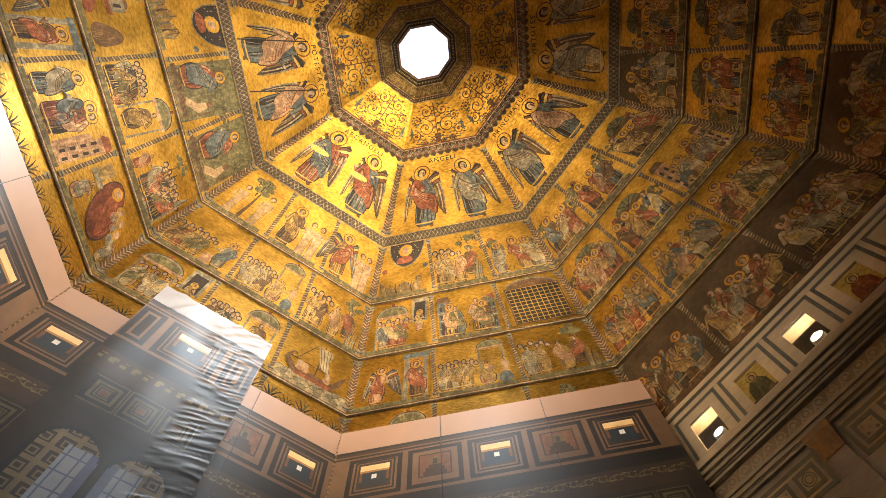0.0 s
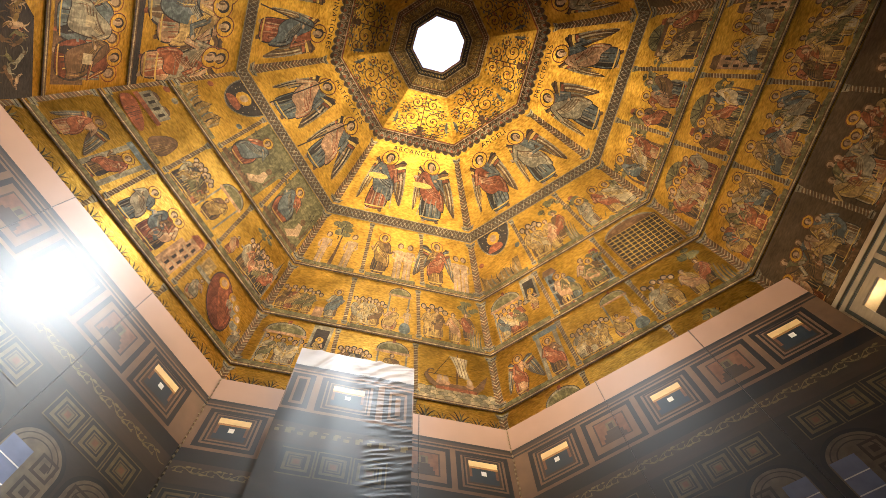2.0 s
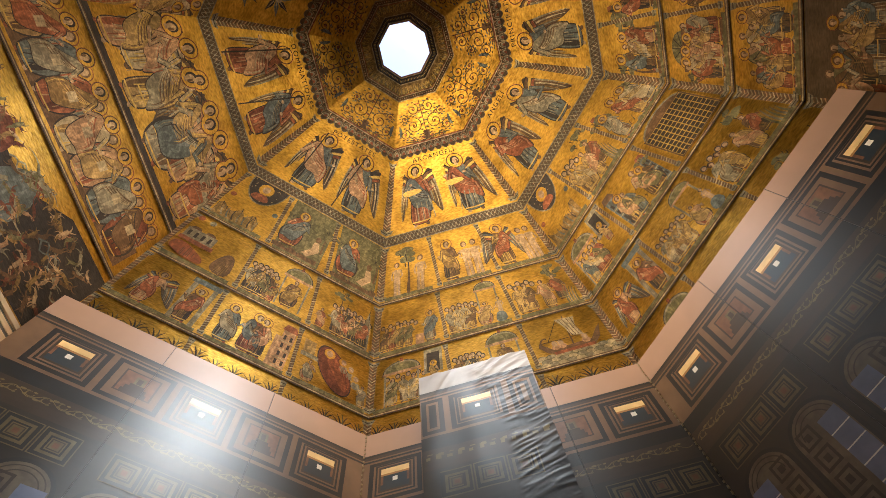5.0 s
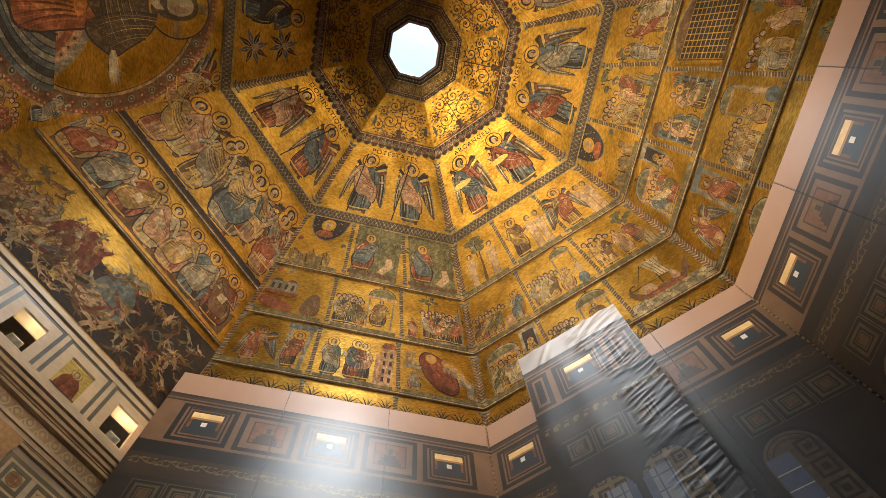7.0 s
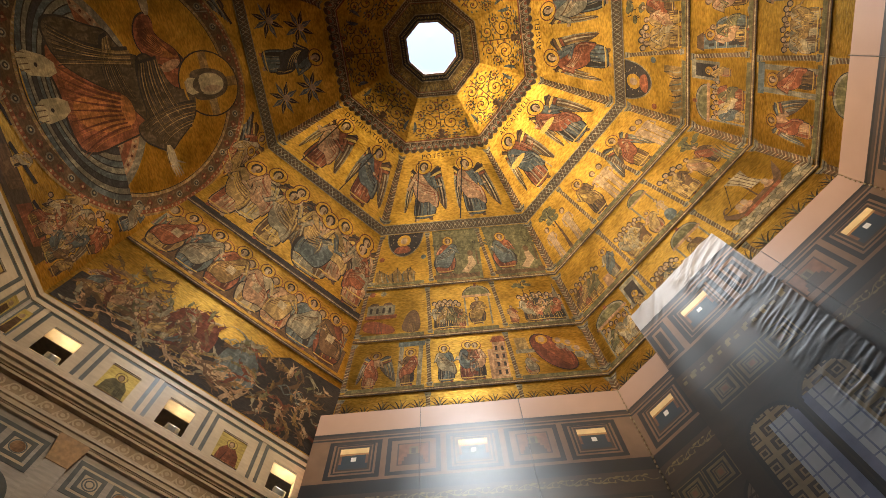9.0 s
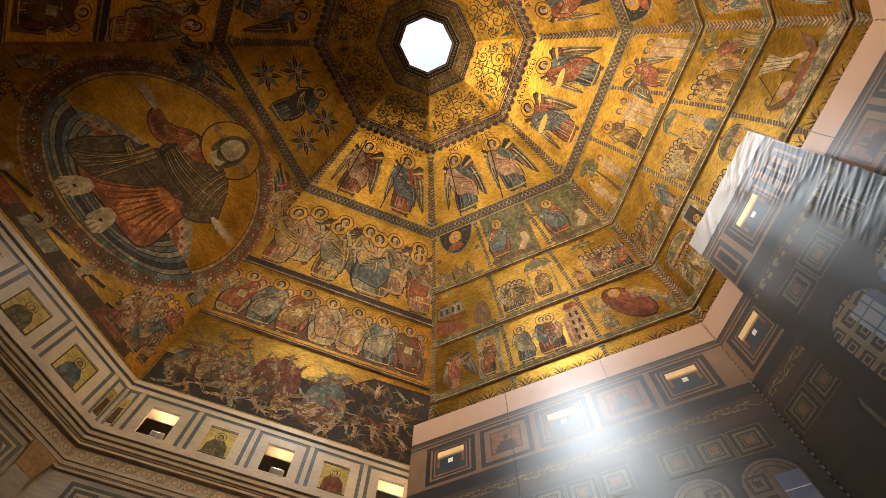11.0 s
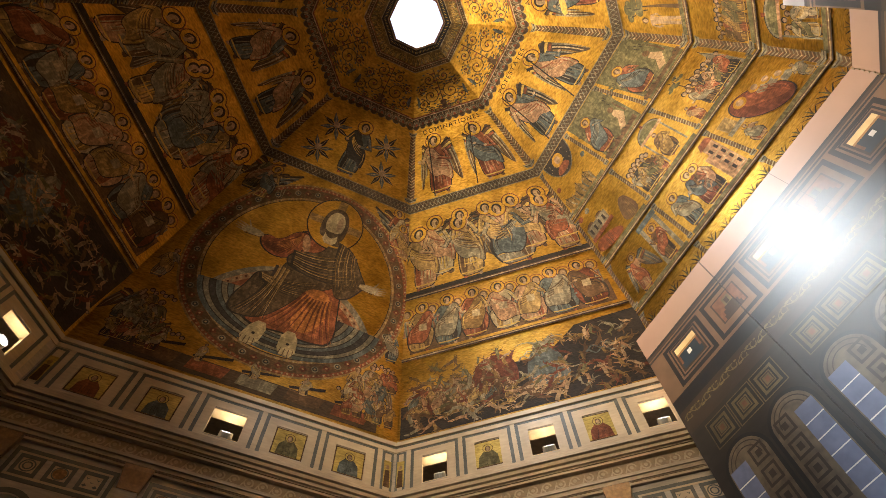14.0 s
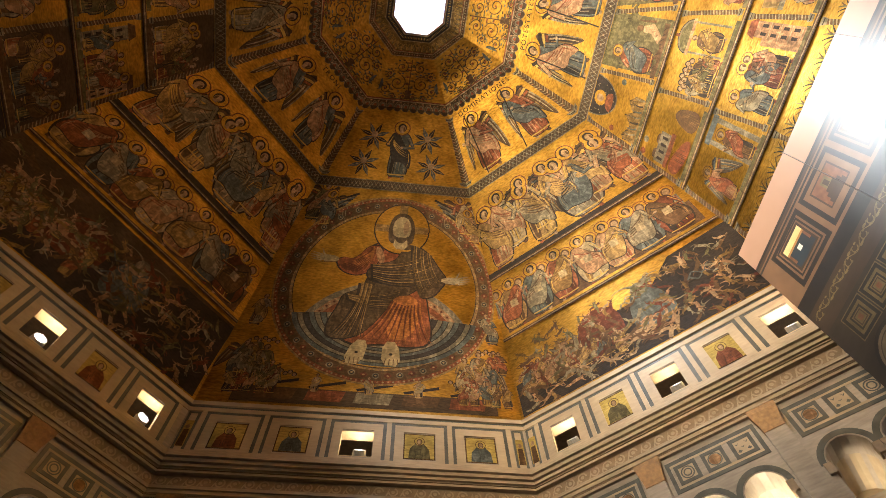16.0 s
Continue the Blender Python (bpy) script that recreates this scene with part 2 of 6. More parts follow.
# ---- flat pictures: a drawing board laid on a vault or a wall
class Board:
    """Collects flat shapes, each a few millimetres before the last layer, laid on a surface by 'place'."""
    def __init__(self, place, step=0.0):
        self.place, self.step, self.cx = place, step, 0.0
        self.v, self.f, self.m, self.mats = [], [], [], []

    def slot(self, mat):
        if mat not in self.mats:
            self.mats.append(mat)
        return self.mats.index(mat)

    def poly(self, pts, mat, off=0.008):
        ys = [p[1] for p in pts]
        if self.step and max(ys) - min(ys) > 1.3 * self.step:
            n = math.ceil((max(ys) - min(ys)) / self.step)
            cuts = [min(ys) + (max(ys) - min(ys)) * i / n for i in range(n + 1)]
            for a, c in zip(cuts, cuts[1:]):
                piece = clip_low(clip_low(pts, a, 1), c, -1)
                if len(piece) > 2:
                    self.flat(piece, mat, off)
        else:
            self.flat(pts, mat, off)

    def flat(self, pts, mat, off):
        n = len(self.v)
        off *= 1.7 if self.step else 1.0      # layers clear the chords of a curved vault
        self.v += [self.place(x, y, off, self.cx) for x, y in pts]
        self.f.append(tuple(range(n, n + len(pts))))
        self.m.append(self.slot(mat))

    def rect(self, x0, x1, y0, y1, mat, off=0.008):
        self.poly(((x0, y0), (x1, y0), (x1, y1), (x0, y1)), mat, off)

    def disc(self, x, y, rx, ry, mat, off=0.012, n=14, a0=0.0, a1=360.0):
        whole = a1 - a0 >= 359
        self.poly([(x + rx * math.cos(radians(a0 + (a1 - a0) * i / (n if whole else n - 1))), y + ry * math.sin(radians(a0 + (a1 - a0) * i / (n if whole else n - 1)))) for i in range(n)], mat, off)

    def stroke(self, pts, w, mat, off=0.016, taper=False):
        left, right = [], []
        for i, (x, y) in enumerate(pts):
            xa, ya = pts[max(i - 1, 0)]
            xb, yb = pts[min(i + 1, len(pts) - 1)]
            d = math.hypot(xb - xa, yb - ya) or 1
            h = w / 2 * ((1 - 0.8 * i / (len(pts) - 1)) if taper else 1)
            left.append((x - (yb - ya) / d * h, y + (xb - xa) / d * h))
            right.append((x + (yb - ya) / d * h, y - (xb - xa) / d * h))
        for i in range(len(pts) - 1):
            self.poly((left[i], right[i], right[i + 1], left[i + 1]), mat, off)

    def ring(self, x, y, rx, ry, w, mat, off=0.014, n=18, a0=0.0, a1=360.0):
        self.stroke([(x + rx * math.cos(radians(a0 + (a1 - a0) * i / n)), y + ry * math.sin(radians(a0 + (a1 - a0) * i / n))) for i in range(n + 1)], w, mat, off)

    def border(self, x0, x1, y0, y1, w, mat, off=0.01):
        self.rect(x0, x1, y0, y0 + w, mat, off)
        self.rect(x0, x1, y1 - w, y1, mat, off)
        self.rect(x0, x0 + w, y0 + w, y1 - w, mat, off)
        self.rect(x1 - w, x1, y0 + w, y1 - w, mat, off)

    def done(self, name, parent, label=""):
        me = bpy.data.meshes.new(name)
        me.from_pydata(self.v, [], self.f)
        for m in self.mats:
            me.materials.append(m)
        me.polygons.foreach_set("material_index", self.m)
        ob = new(name, me)
        ob.parent = parent
        if label:
            tagged(ob, label)
        return ob


def vault_board(s, u_mid, th_mid):
    """x metres to the right of u_mid, y metres up the vault from th_mid."""
    def place(x, y, off, cx):
        th = th_mid + y / ARC
        return s.at(min(1.0, max(0.0, u_mid + cx / s.width(th_mid) + (x - cx) / s.width(th))), th, off)
    return Board(place, 0.5)


def band_board(s):
    """x from 0 to 1 across the side, y in degrees up the vault."""
    return Board(lambda x, y, off, cx: s.at(x, radians(y), off), 1.6)


def wall_board(s, off0):
    return Board(lambda x, y, off, cx: s.wall(x, y, off0 + off))


# ---- the mosaics' vocabulary; every figure is a plain robed shape with a blank head
ROBES = [M_BLUE, M_RED, M_WHITE, M_BROWN, M_GREEN, M_PINK, M_GREY, M_TAN, M_OCHRE, M_TAN]


def rounded(pts, times=2):
    """Cuts the corners of a closed outline until it reads as a curve."""
    for _ in range(times):
        pts = [q for (xa, ya), (xb, yb) in zip(pts, pts[1:] + pts[:1]) for q in ((0.75 * xa + 0.25 * xb, 0.75 * ya + 0.25 * yb), (0.25 * xa + 0.75 * xb, 0.25 * ya + 0.75 * yb))]
    return pts


def bow(a, c, bend, n=6):
    """A bowed line from a to c, pushed sideways by bend of its length."""
    mx, my = (a[0] + c[0]) / 2 - (c[1] - a[1]) * bend, (a[1] + c[1]) / 2 + (c[0] - a[0]) * bend
    return [((1 - t) ** 2 * a[0] + 2 * t * (1 - t) * mx + t * t * c[0], (1 - t) ** 2 * a[1] + 2 * t * (1 - t) * my + t * t * c[1]) for t in [i / n for i in range(n + 1)]]


def folds(b, rnd, x, y, h, w, n, mat, off):
    bend = rnd.uniform(-0.25, 0.25) * w
    for i in range(n):
        f = (i + rnd.uniform(0.2, 0.8)) / n * 1.7 - 0.85
        t0, t1 = rnd.uniform(0.02, 0.2), rnd.uniform(0.38, 0.62)
        pts = []
        for q in range(5):
            t = t0 + (t1 - t0) * q / 4
            pts.append((x + f * w * (1 - 0.5 * t) + bend * math.sin(3.1 * t + f), y + t * h))
        b.stroke(pts, rnd.uniform(0.010, 0.019) * h, mat, off, True)


SHADE = {M_WHITE: M_OCHRE, M_PINK: M_RED, M_GREY: M_BROWN, M_TAN: M_BROWN, M_RED: C_RED, M_OCHRE: M_BROWN}
LIGHT = {M_WHITE: GOLD_LIGHT, M_BLUE: M_GREY, M_GREEN: M_TAN, M_BROWN: M_OCHRE, M_RED: M_PINK, M_GREY: M_WHITE, M_PINK: M_WHITE}


def tones(m):
    """The dark and the light stones that model a cloth of the given colour."""
    return SHADE.get(m, INK), LIGHT.get(m, GOLD_LIGHT)


def wing(b, rnd, x, y, h, d, spread, mat):
    """A folded wing: rounded shoulder, two rows of coverts, long feathers to the tip."""
    out = rounded([(x, y + 0.70 * h), (x + d * 0.10 * h, y + 0.88 * h), (x + d * 0.20 * h * spread, y + 0.92 * h), (x + d * 0.28 * h * spread, y + 0.76 * h), (x + d * 0.33 * h * spread, y + 0.45 * h), (x + d * 0.40 * h * spread, y + 0.12 * h), (x + d * 0.30 * h * spread, y + 0.22 * h), (x + d * 0.14 * h, y + 0.42 * h)])
    b.poly(out, M_DARK, 0.008)
    for i in range(7):
        q = i / 6
        b.stroke(bow((x + d * (0.12 + 0.14 * q) * h * spread, y + (0.62 + 0.10 * q) * h), (x + d * (0.20 + 0.19 * q) * h * spread, y + (0.36 - 0.20 * q) * h), 0.06 * d), 0.030 * h, (mat, M_GREY, M_OCHRE, mat, M_WHITE)[i % 5], 0.010, True)
    for j, m2 in enumerate((M_RED, GOLD_LIGHT, mat)):
        b.stroke(bow((x + d * 0.05 * h, y + (0.66 + 0.05 * j) * h), (x + d * 0.25 * h * spread, y + (0.74 + 0.06 * j) * h), 0.12 * d), 0.040 * h, m2, 0.0115 + 0.001 * j)
    b.stroke(bow((x + d * 0.05 * h, y + 0.80 * h), (x + d * 0.24 * h * spread, y + 0.86 * h), 0.25 * d), 0.018 * h, INK, 0.0152)


def saint(b, rnd, x, y, h, robe=None, mantle=None, halo=True, lean=0.0, seated=False, wings=None, face=0):
    """A plain robed shape: tunic, mantle over one shoulder, bent arms, blank head, feet under the hem."""
    robe, mantle = robe or rnd.choice(ROBES), mantle or rnd.choice(ROBES)
    was, b.cx = b.cx, x
    d = face or rnd.choice((-1, 1))
    w = h * (0.175 if seated else 0.135) * rnd.uniform(0.92, 1.12)
    sway = d * rnd.uniform(0.0, 0.05) * h
    hx, hy, hr = x + lean * h, y + h * 0.895, h * 0.068
    if wings:
        wing(b, rnd, hx + d * 0.06 * h, y, h, d, 0.8 if face else 1.1, wings)
        wing(b, rnd, hx - d * 0.06 * h, y, h, -d, 0.5 if face else 0.72, wings)
    for sg in (-1, 1):
        fx = x + sway + sg * w * 0.5
        b.poly(rounded([(fx - 0.028 * h, y + 0.10 * h), (fx + 0.028 * h, y + 0.10 * h), (fx + (0.03 + 0.03 * sg) * h, y + 0.005 * h), (fx + (-0.03 + 0.03 * sg) * h, y + 0.005 * h)], 1), (M_SKIN, M_BROWN, M_RED)[(int(h * 50) + (sg > 0)) % 3], 0.009)
    knee = 0.40 if seated else 0.36
    body = rounded([(x - w * 1.05 + sway, y + 0.06 * h), (x - w * 0.2 + sway, y + 0.035 * h), (x + w * 1.05 + sway, y + 0.065 * h), (x + w * (1.45 if seated else 1.0) + sway, y + knee * h), (x + w * 0.72 + sway * 0.5, y + 0.52 * h),
                    (hx + w * 1.12, y + 0.70 * h), (hx + w * 0.88, y + 0.79 * h), (hx + w * 0.25, y + 0.835 * h), (hx - w * 0.25, y + 0.835 * h), (hx - w * 0.88, y + 0.79 * h), (hx - w * 1.12, y + 0.70 * h),
                    (x - w * 0.72 + sway * 0.5, y + 0.52 * h), (x - w * (1.45 if seated else 1.0) + sway, y + knee * h)])
    mx, my = x + sway * 0.5, y + 0.43 * h
    b.poly([(mx + (px - mx) * 1.10, my + (py - my) * 1.025) for px, py in body], INK, 0.0105)
    b.poly(body, robe, 0.012)
    dark, pale = tones(robe)
    b.poly(rounded([(x - d * w * 0.95 + sway, y + 0.07 * h), (x - d * w * 0.35 + sway, y + 0.06 * h), (x - d * w * 0.30, y + 0.5 * h), (hx - d * w * 0.55, y + 0.76 * h), (hx - d * w * 1.0, y + 0.70 * h), (x - d * w * 0.7, y + 0.5 * h)], 1), dark, 0.0132)
    folds(b, rnd, x + sway, y + 0.05 * h, h * 0.95, w * 1.02, 4, dark, 0.0146)
    folds(b, rnd, x + sway, y + 0.05 * h, h * 0.95, w * 0.92, 4, pale, 0.0158)
    b.stroke(bow((x - w * 1.0 + sway, y + 0.085 * h), (x + w * 1.0 + sway, y + 0.09 * h), -0.06), 0.02 * h, GOLD_LIGHT, 0.0166)
    # mantle from the shoulder across the body, its end hanging at the hip
    dark, pale = tones(mantle)
    cloak = rounded([(hx - d * w * 0.98, y + 0.79 * h), (hx - d * w * 0.30, y + 0.82 * h), (x + d * w * 0.55, y + 0.58 * h), (x + d * w * 1.25 + sway, y + 0.47 * h), (x + d * w * 1.30 + sway, y + 0.20 * h), (x + d * w * 0.85 + sway, y + 0.23 * h),
                     (x + d * w * 0.35 + sway, y + (0.20 if seated else 0.32) * h), (x - d * w * 0.55 + sway, y + (0.17 if seated else 0.30) * h), (x - d * w * 0.98, y + 0.46 * h), (hx - d * w * 1.08, y + 0.68 * h)])
    b.poly([(mx + (px - mx) * 1.07, y + 0.5 * h + (py - y - 0.5 * h) * 1.04) for px, py in cloak], INK, 0.0172)
    b.poly(cloak, mantle, 0.0186)
    for i in range(4):
        q = i / 3
        a, c = (hx - d * w * (0.9 - 0.15 * q), y + (0.74 - 0.10 * q) * h), (x + d * w * (0.55 + 0.5 * q) + sway * q, y + (0.56 - 0.14 * q) * h)
        b.stroke(bow(a, c, -d * (0.16 + 0.06 * q)), 0.016 * h, dark, 0.020)
        b.stroke(bow((a[0], a[1] - 0.03 * h), (c[0], c[1] - 0.03 * h), -d * (0.16 + 0.06 * q)), 0.013 * h, pale, 0.021, True)
    for i in range(3):
        fx = x + d * w * (0.85 + 0.16 * i) + sway
        b.stroke([(fx, y + 0.46 * h), (fx + d * 0.02 * h, y + 0.34 * h), (fx, y + (0.25 - 0.015 * i) * h)], 0.014 * h, (dark, pale, dark)[i], 0.0205, True)
    # bent arms, pale palms
    for sg, m2 in ((d, robe), (-d, mantle)):
        ex, ey = hx + sg * w * rnd.uniform(1.2, 1.55), y + rnd.uniform(0.52, 0.58) * h
        tx, ty = hx + sg * w * rnd.uniform(0.1, 1.9), y + rnd.uniform(0.54, 0.72) * h
        pts = [(hx + sg * w * 0.9, y + 0.73 * h), (ex, ey), (tx, ty)]
        b.stroke(pts, 0.072 * h, INK, 0.0222)
        b.stroke(pts, 0.056 * h, m2, 0.0232)
        b.stroke([(px, py + 0.012 * h) for px, py in pts], 0.012 * h, tones(m2)[1], 0.0242)
        b.disc(tx, ty, 0.026 * h, 0.022 * h, M_SKIN, 0.0246, 8)
    if halo:
        b.disc(hx, hy, hr * 1.86, hr * 1.86, M_RED, 0.0250, 18)
        b.disc(hx, hy, hr * 1.74, hr * 1.74, INK, 0.0258, 18)
        b.disc(hx, hy, hr * 1.64, hr * 1.64, GOLD, 0.0268, 18)
    b.disc(hx, hy + hr * 0.10, hr * 0.98, hr * 1.10, INK if h > 2.5 else M_BROWN, 0.0284, 14)
    b.poly([(hx - hr * 0.42, hy - hr * 1.25), (hx + hr * 0.42, hy - hr * 1.25), (hx + hr * 0.34, hy - hr * 0.4), (hx - hr * 0.34, hy - hr * 0.4)], M_SKIN, 0.0292)
    b.disc(hx + d * hr * 0.06, hy - hr * 0.10, hr * 0.66, hr * 0.90, M_SKIN, 0.0300, 14)
    b.disc(hx + d * hr * 0.40, hy - hr * 0.25, hr * 0.22, hr * 0.6, M_BROWN, 0.0308, 8)
    b.cx = was


def tree(b, rnd, x, y, h):
    b.stroke([(x, y), (x + rnd.uniform(-.05, .05) * h, y + h * 0.4), (x, y + h * 0.75)], 0.07 * h, M_BROWN, 0.009, True)
    for _ in range(9):
        a, r = rnd.uniform(0, 6.28), rnd.uniform(0.05, 0.2) * h
        b.disc(x + 1.3 * r * math.cos(a), y + h * 0.78 + r * math.sin(a), 0.09 * h, 0.06 * h, M_GREEN, 0.011 + rnd.random() * 0.004, 8)
    for _ in range(7):
        a, r = rnd.uniform(0, 6.28), rnd.uniform(0.02, 0.2) * h
        b.stroke([(x + r * math.cos(a), y + h * 0.75 + r * math.sin(a)), (x + 1.2 * r * math.cos(a), y + h * 0.84 + r * math.sin(a))], 0.018 * h, INK, 0.018)


def house(b, rnd, x, y, w, h):
    wall_m, roof_m = rnd.choice((M_GREY, M_PINK, M_TAN, M_BLUE)), rnd.choice((M_OCHRE, M_BROWN, M_GREEN, M_GREEN))
    b.rect(x - w / 2, x - w * 0.36, y, y + h * 0.72, wall_m, 0.008)
    b.rect(x + w * 0.36, x + w / 2, y, y + h * 0.72, wall_m, 0.008)
    b.rect(x - w * 0.56, x + w * 0.56, y + h * 0.72, y + h * 0.80, M_BROWN, 0.010)
    b.disc(x, y + h * 0.80, w * 0.42, h * 0.22, roof_m, 0.009, 10, 0, 180)
    for i in range(5):
        a = radians(20 + 35 * i)
        b.stroke([(x, y + h * 0.8), (x + w * 0.42 * math.cos(a), y + h * 0.8 + h * 0.22 * math.sin(a))], 0.03, INK, 0.014)
    for i in range(4):
        b.rect(x - w * 0.47, x - w * 0.39, y + h * (0.08 + 0.16 * i), y + h * (0.16 + 0.16 * i), INK, 0.014)
        b.rect(x + w * 0.39, x + w * 0.47, y + h * (0.08 + 0.16 * i), y + h * (0.16 + 0.16 * i), INK, 0.014)


def tower_house(b, rnd, x, y, w, h):
    m = rnd.choice((M_GREY, M_PINK, M_BLUE))
    b.rect(x - w / 2, x + w / 2, y, y + h, m, 0.009)
    b.poly([(x - w * 0.65, y + h), (x + w * 0.65, y + h), (x + w * 0.4, y + h * 1.16), (x - w * 0.4, y + h * 1.16)], rnd.choice((M_RED, M_BROWN)), 0.010)
    for j in range(4):
        for i in (-1, 1):
            b.rect(x + i * w * 0.25 - w * 0.1, x + i * w * 0.25 + w * 0.1, y + h * (0.1 + 0.22 * j), y + h * (0.22 + 0.22 * j), INK, 0.013)
        b.rect(x - w / 2, x + w / 2, y + h * (0.04 + 0.22 * j), y + h * (0.06 + 0.22 * j), M_WHITE, 0.012)


def rocks(b, rnd, x0, x1, y, h, mat=None):
    x, pts = x0, [(x0, y)]
    while x < x1:
        pts.append((min(x, x1), y + h * rnd.uniform(0.35, 1.0)))
        x += rnd.uniform(0.12, 0.3)
    pts.append((x1, y))
    for i in range(1, len(pts) - 2):
        b.poly([(pts[i][0], y), (pts[i + 1][0], y), pts[i + 1], pts[i]], mat or rnd.choice((M_GREEN, M_BROWN, M_GREY)), 0.008)
        b.stroke([pts[i], ((pts[i][0] + pts[i + 1][0]) / 2, y + h * 0.2)], 0.03, INK, 0.012, True)


def spiral_column(b, x0, y0, y1, w, th_scale=1.0):
    """A twisted column: brown shaft with pale diagonal fillets, capital and base."""
    b.rect(x0 - w / 2, x0 + w / 2, y0, y1, M_BROWN, 0.020)
    n = max(4, int((y1 - y0) / 0.13))
    for i in range(n):
        y = y0 + (y1 - y0) * i / n
        b.poly([(x0 - w / 2, y), (x0 - w / 2, y + 0.045), (x0 + w / 2, y + 0.12), (x0 + w / 2, y + 0.075)], M_WHITE if i % 2 else M_GREY, 0.023)
    for yy, hh in ((y0, 0.2), (y1 - 0.24, 0.24)):
        b.poly([(x0 - w * 0.6, yy), (x0 + w * 0.6, yy), (x0 + w * 0.8, yy + hh), (x0 - w * 0.8, yy + hh)], M_GREY, 0.026)
        b.stroke([(x0 - w * 0.6, yy + hh * 0.5), (x0 + w * 0.6, yy + hh * 0.5)], 0.04, INK, 0.029)


def fill_scene(b, rnd, w, h, kind):
    """One narrative field: ground, buildings, a group of figures."""
    y = -h / 2 + 0.14
    if kind == "garden":
        b.rect(-w / 2 + 0.1, w / 2 - 0.1, -h / 2, h / 2, M_GREEN, 0.004)
        rocks(b, rnd, -w / 2, w / 2, y, 0.35, M_BROWN)
        saint(b, rnd, -w * 0.22, y + 0.25, h * 0.72, M_RED, M_BLUE, True, 0.05, True)
        b.poly([(w * 0.05, y + 0.35), (w * 0.18, y + 0.25), (w * 0.36, y + 0.75), (w * 0.30, y + 1.25), (w * 0.2, y + 1.2), (w * 0.2, y + 0.8)], M_SKIN, 0.012)
        b.disc(w * 0.26, y + 1.4, 0.14, 0.17, M_BROWN, 0.014)
        folds(b, rnd, w * 0.22, y + 0.4, 1.0, 0.2, 5, M_BROWN, 0.018)
        tree(b, rnd, w * 0.40, y + 0.7, h * 0.5)
        tree(b, rnd, -w * 0.4, y + 1.0, h * 0.4)
        return
    # dark fields: a dark brown ground laid over the gold
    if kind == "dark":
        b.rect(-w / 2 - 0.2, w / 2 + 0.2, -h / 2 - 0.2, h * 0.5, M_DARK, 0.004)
    b.rect(-w / 2, w / 2, -h / 2, y + 0.06, M_GREEN if kind != "dark" else M_BROWN, 0.006)
    for i in range(int(w / 0.4)):
        b.disc(-w / 2 + 0.2 + i * 0.4, y + 0.05, 0.13, rnd.uniform(0.04, 0.1), M_GREY, 0.009, 8, 0, 180)
    if kind in ("house", "tent"):
        house(b, rnd, rnd.uniform(-0.12, 0.12) * w, y + h * 0.04, w * 0.62, h * 0.80)
    if kind == "towers":
        tower_house(b, rnd, -w * 0.36, y, w * 0.2, h * 0.72)
        tower_house(b, rnd, w * 0.40, y, w * 0.13, h * 0.64)
    if kind in ("trees", "rocks"):
        rocks(b, rnd, w * 0.05, w * 0.48, y, h * 0.55)
        tree(b, rnd, -w * 0.38, y, h * 0.72)
    if kind in ("house", "tent", "towers", "trees", "rocks"):
        side = rnd.choice((-1, 1))
        tree(b, rnd, side * w * rnd.uniform(0.36, 0.43), y + h * rnd.uniform(0.0, 0.2), h * rnd.uniform(0.45, 0.62))
        x = -side * w * rnd.uniform(0.30, 0.40)
        if rnd.random() < 0.5:
            tower_house(b, rnd, x, y + h * 0.3, w * 0.11, h * 0.38)
        else:
            for i in range(3):
                b.poly([(x - 0.28 + 0.05 * i, y + 0.14 * i), (x + 0.28 - 0.05 * i, y + 0.14 * i), (x + 0.24 - 0.05 * i, y + 0.14 * i + 0.13), (x - 0.24 + 0.05 * i, y + 0.14 * i + 0.13)], (M_BROWN, M_GREY, M_RED)[i], 0.012)
            b.rect(x - 0.12, x + 0.12, y + 0.44, y + 0.72, INK, 0.013)
        for _ in range(5):
            px, py = rnd.uniform(-0.42, 0.42) * w, y + rnd.uniform(0.05, 0.3) * h
            b.stroke([(px, py), (px + rnd.uniform(-.1, .1), py + 0.16), (px + rnd.uniform(-.2, .2), py + 0.3)], 0.05, rnd.choice((M_GREEN, M_BROWN)), 0.0095, True)
    n = {"crowd": 8, "house": 4, "tent": 5, "towers": 4, "trees": 3, "rocks": 3, "dark": 7}.get(kind, 3)
    xs = [(-0.42 + 0.84 * (i + 0.5) / n) * w for i in range(n)]
    for i, x in enumerate(xs):
        top = 0.66 * rnd.uniform(0.86, 1.1)
        if n > 5:
            saint(b, rnd, x + rnd.uniform(-.1, .1), y + 0.35 * (i % 2), h * top, halo=rnd.random() < 0.4)
        else:
            saint(b, rnd, x + rnd.uniform(-.08, .08) * w, y, h * top, halo=rnd.random() < 0.55, seated=rnd.random() < 0.25, lean=rnd.uniform(-.05, .05))


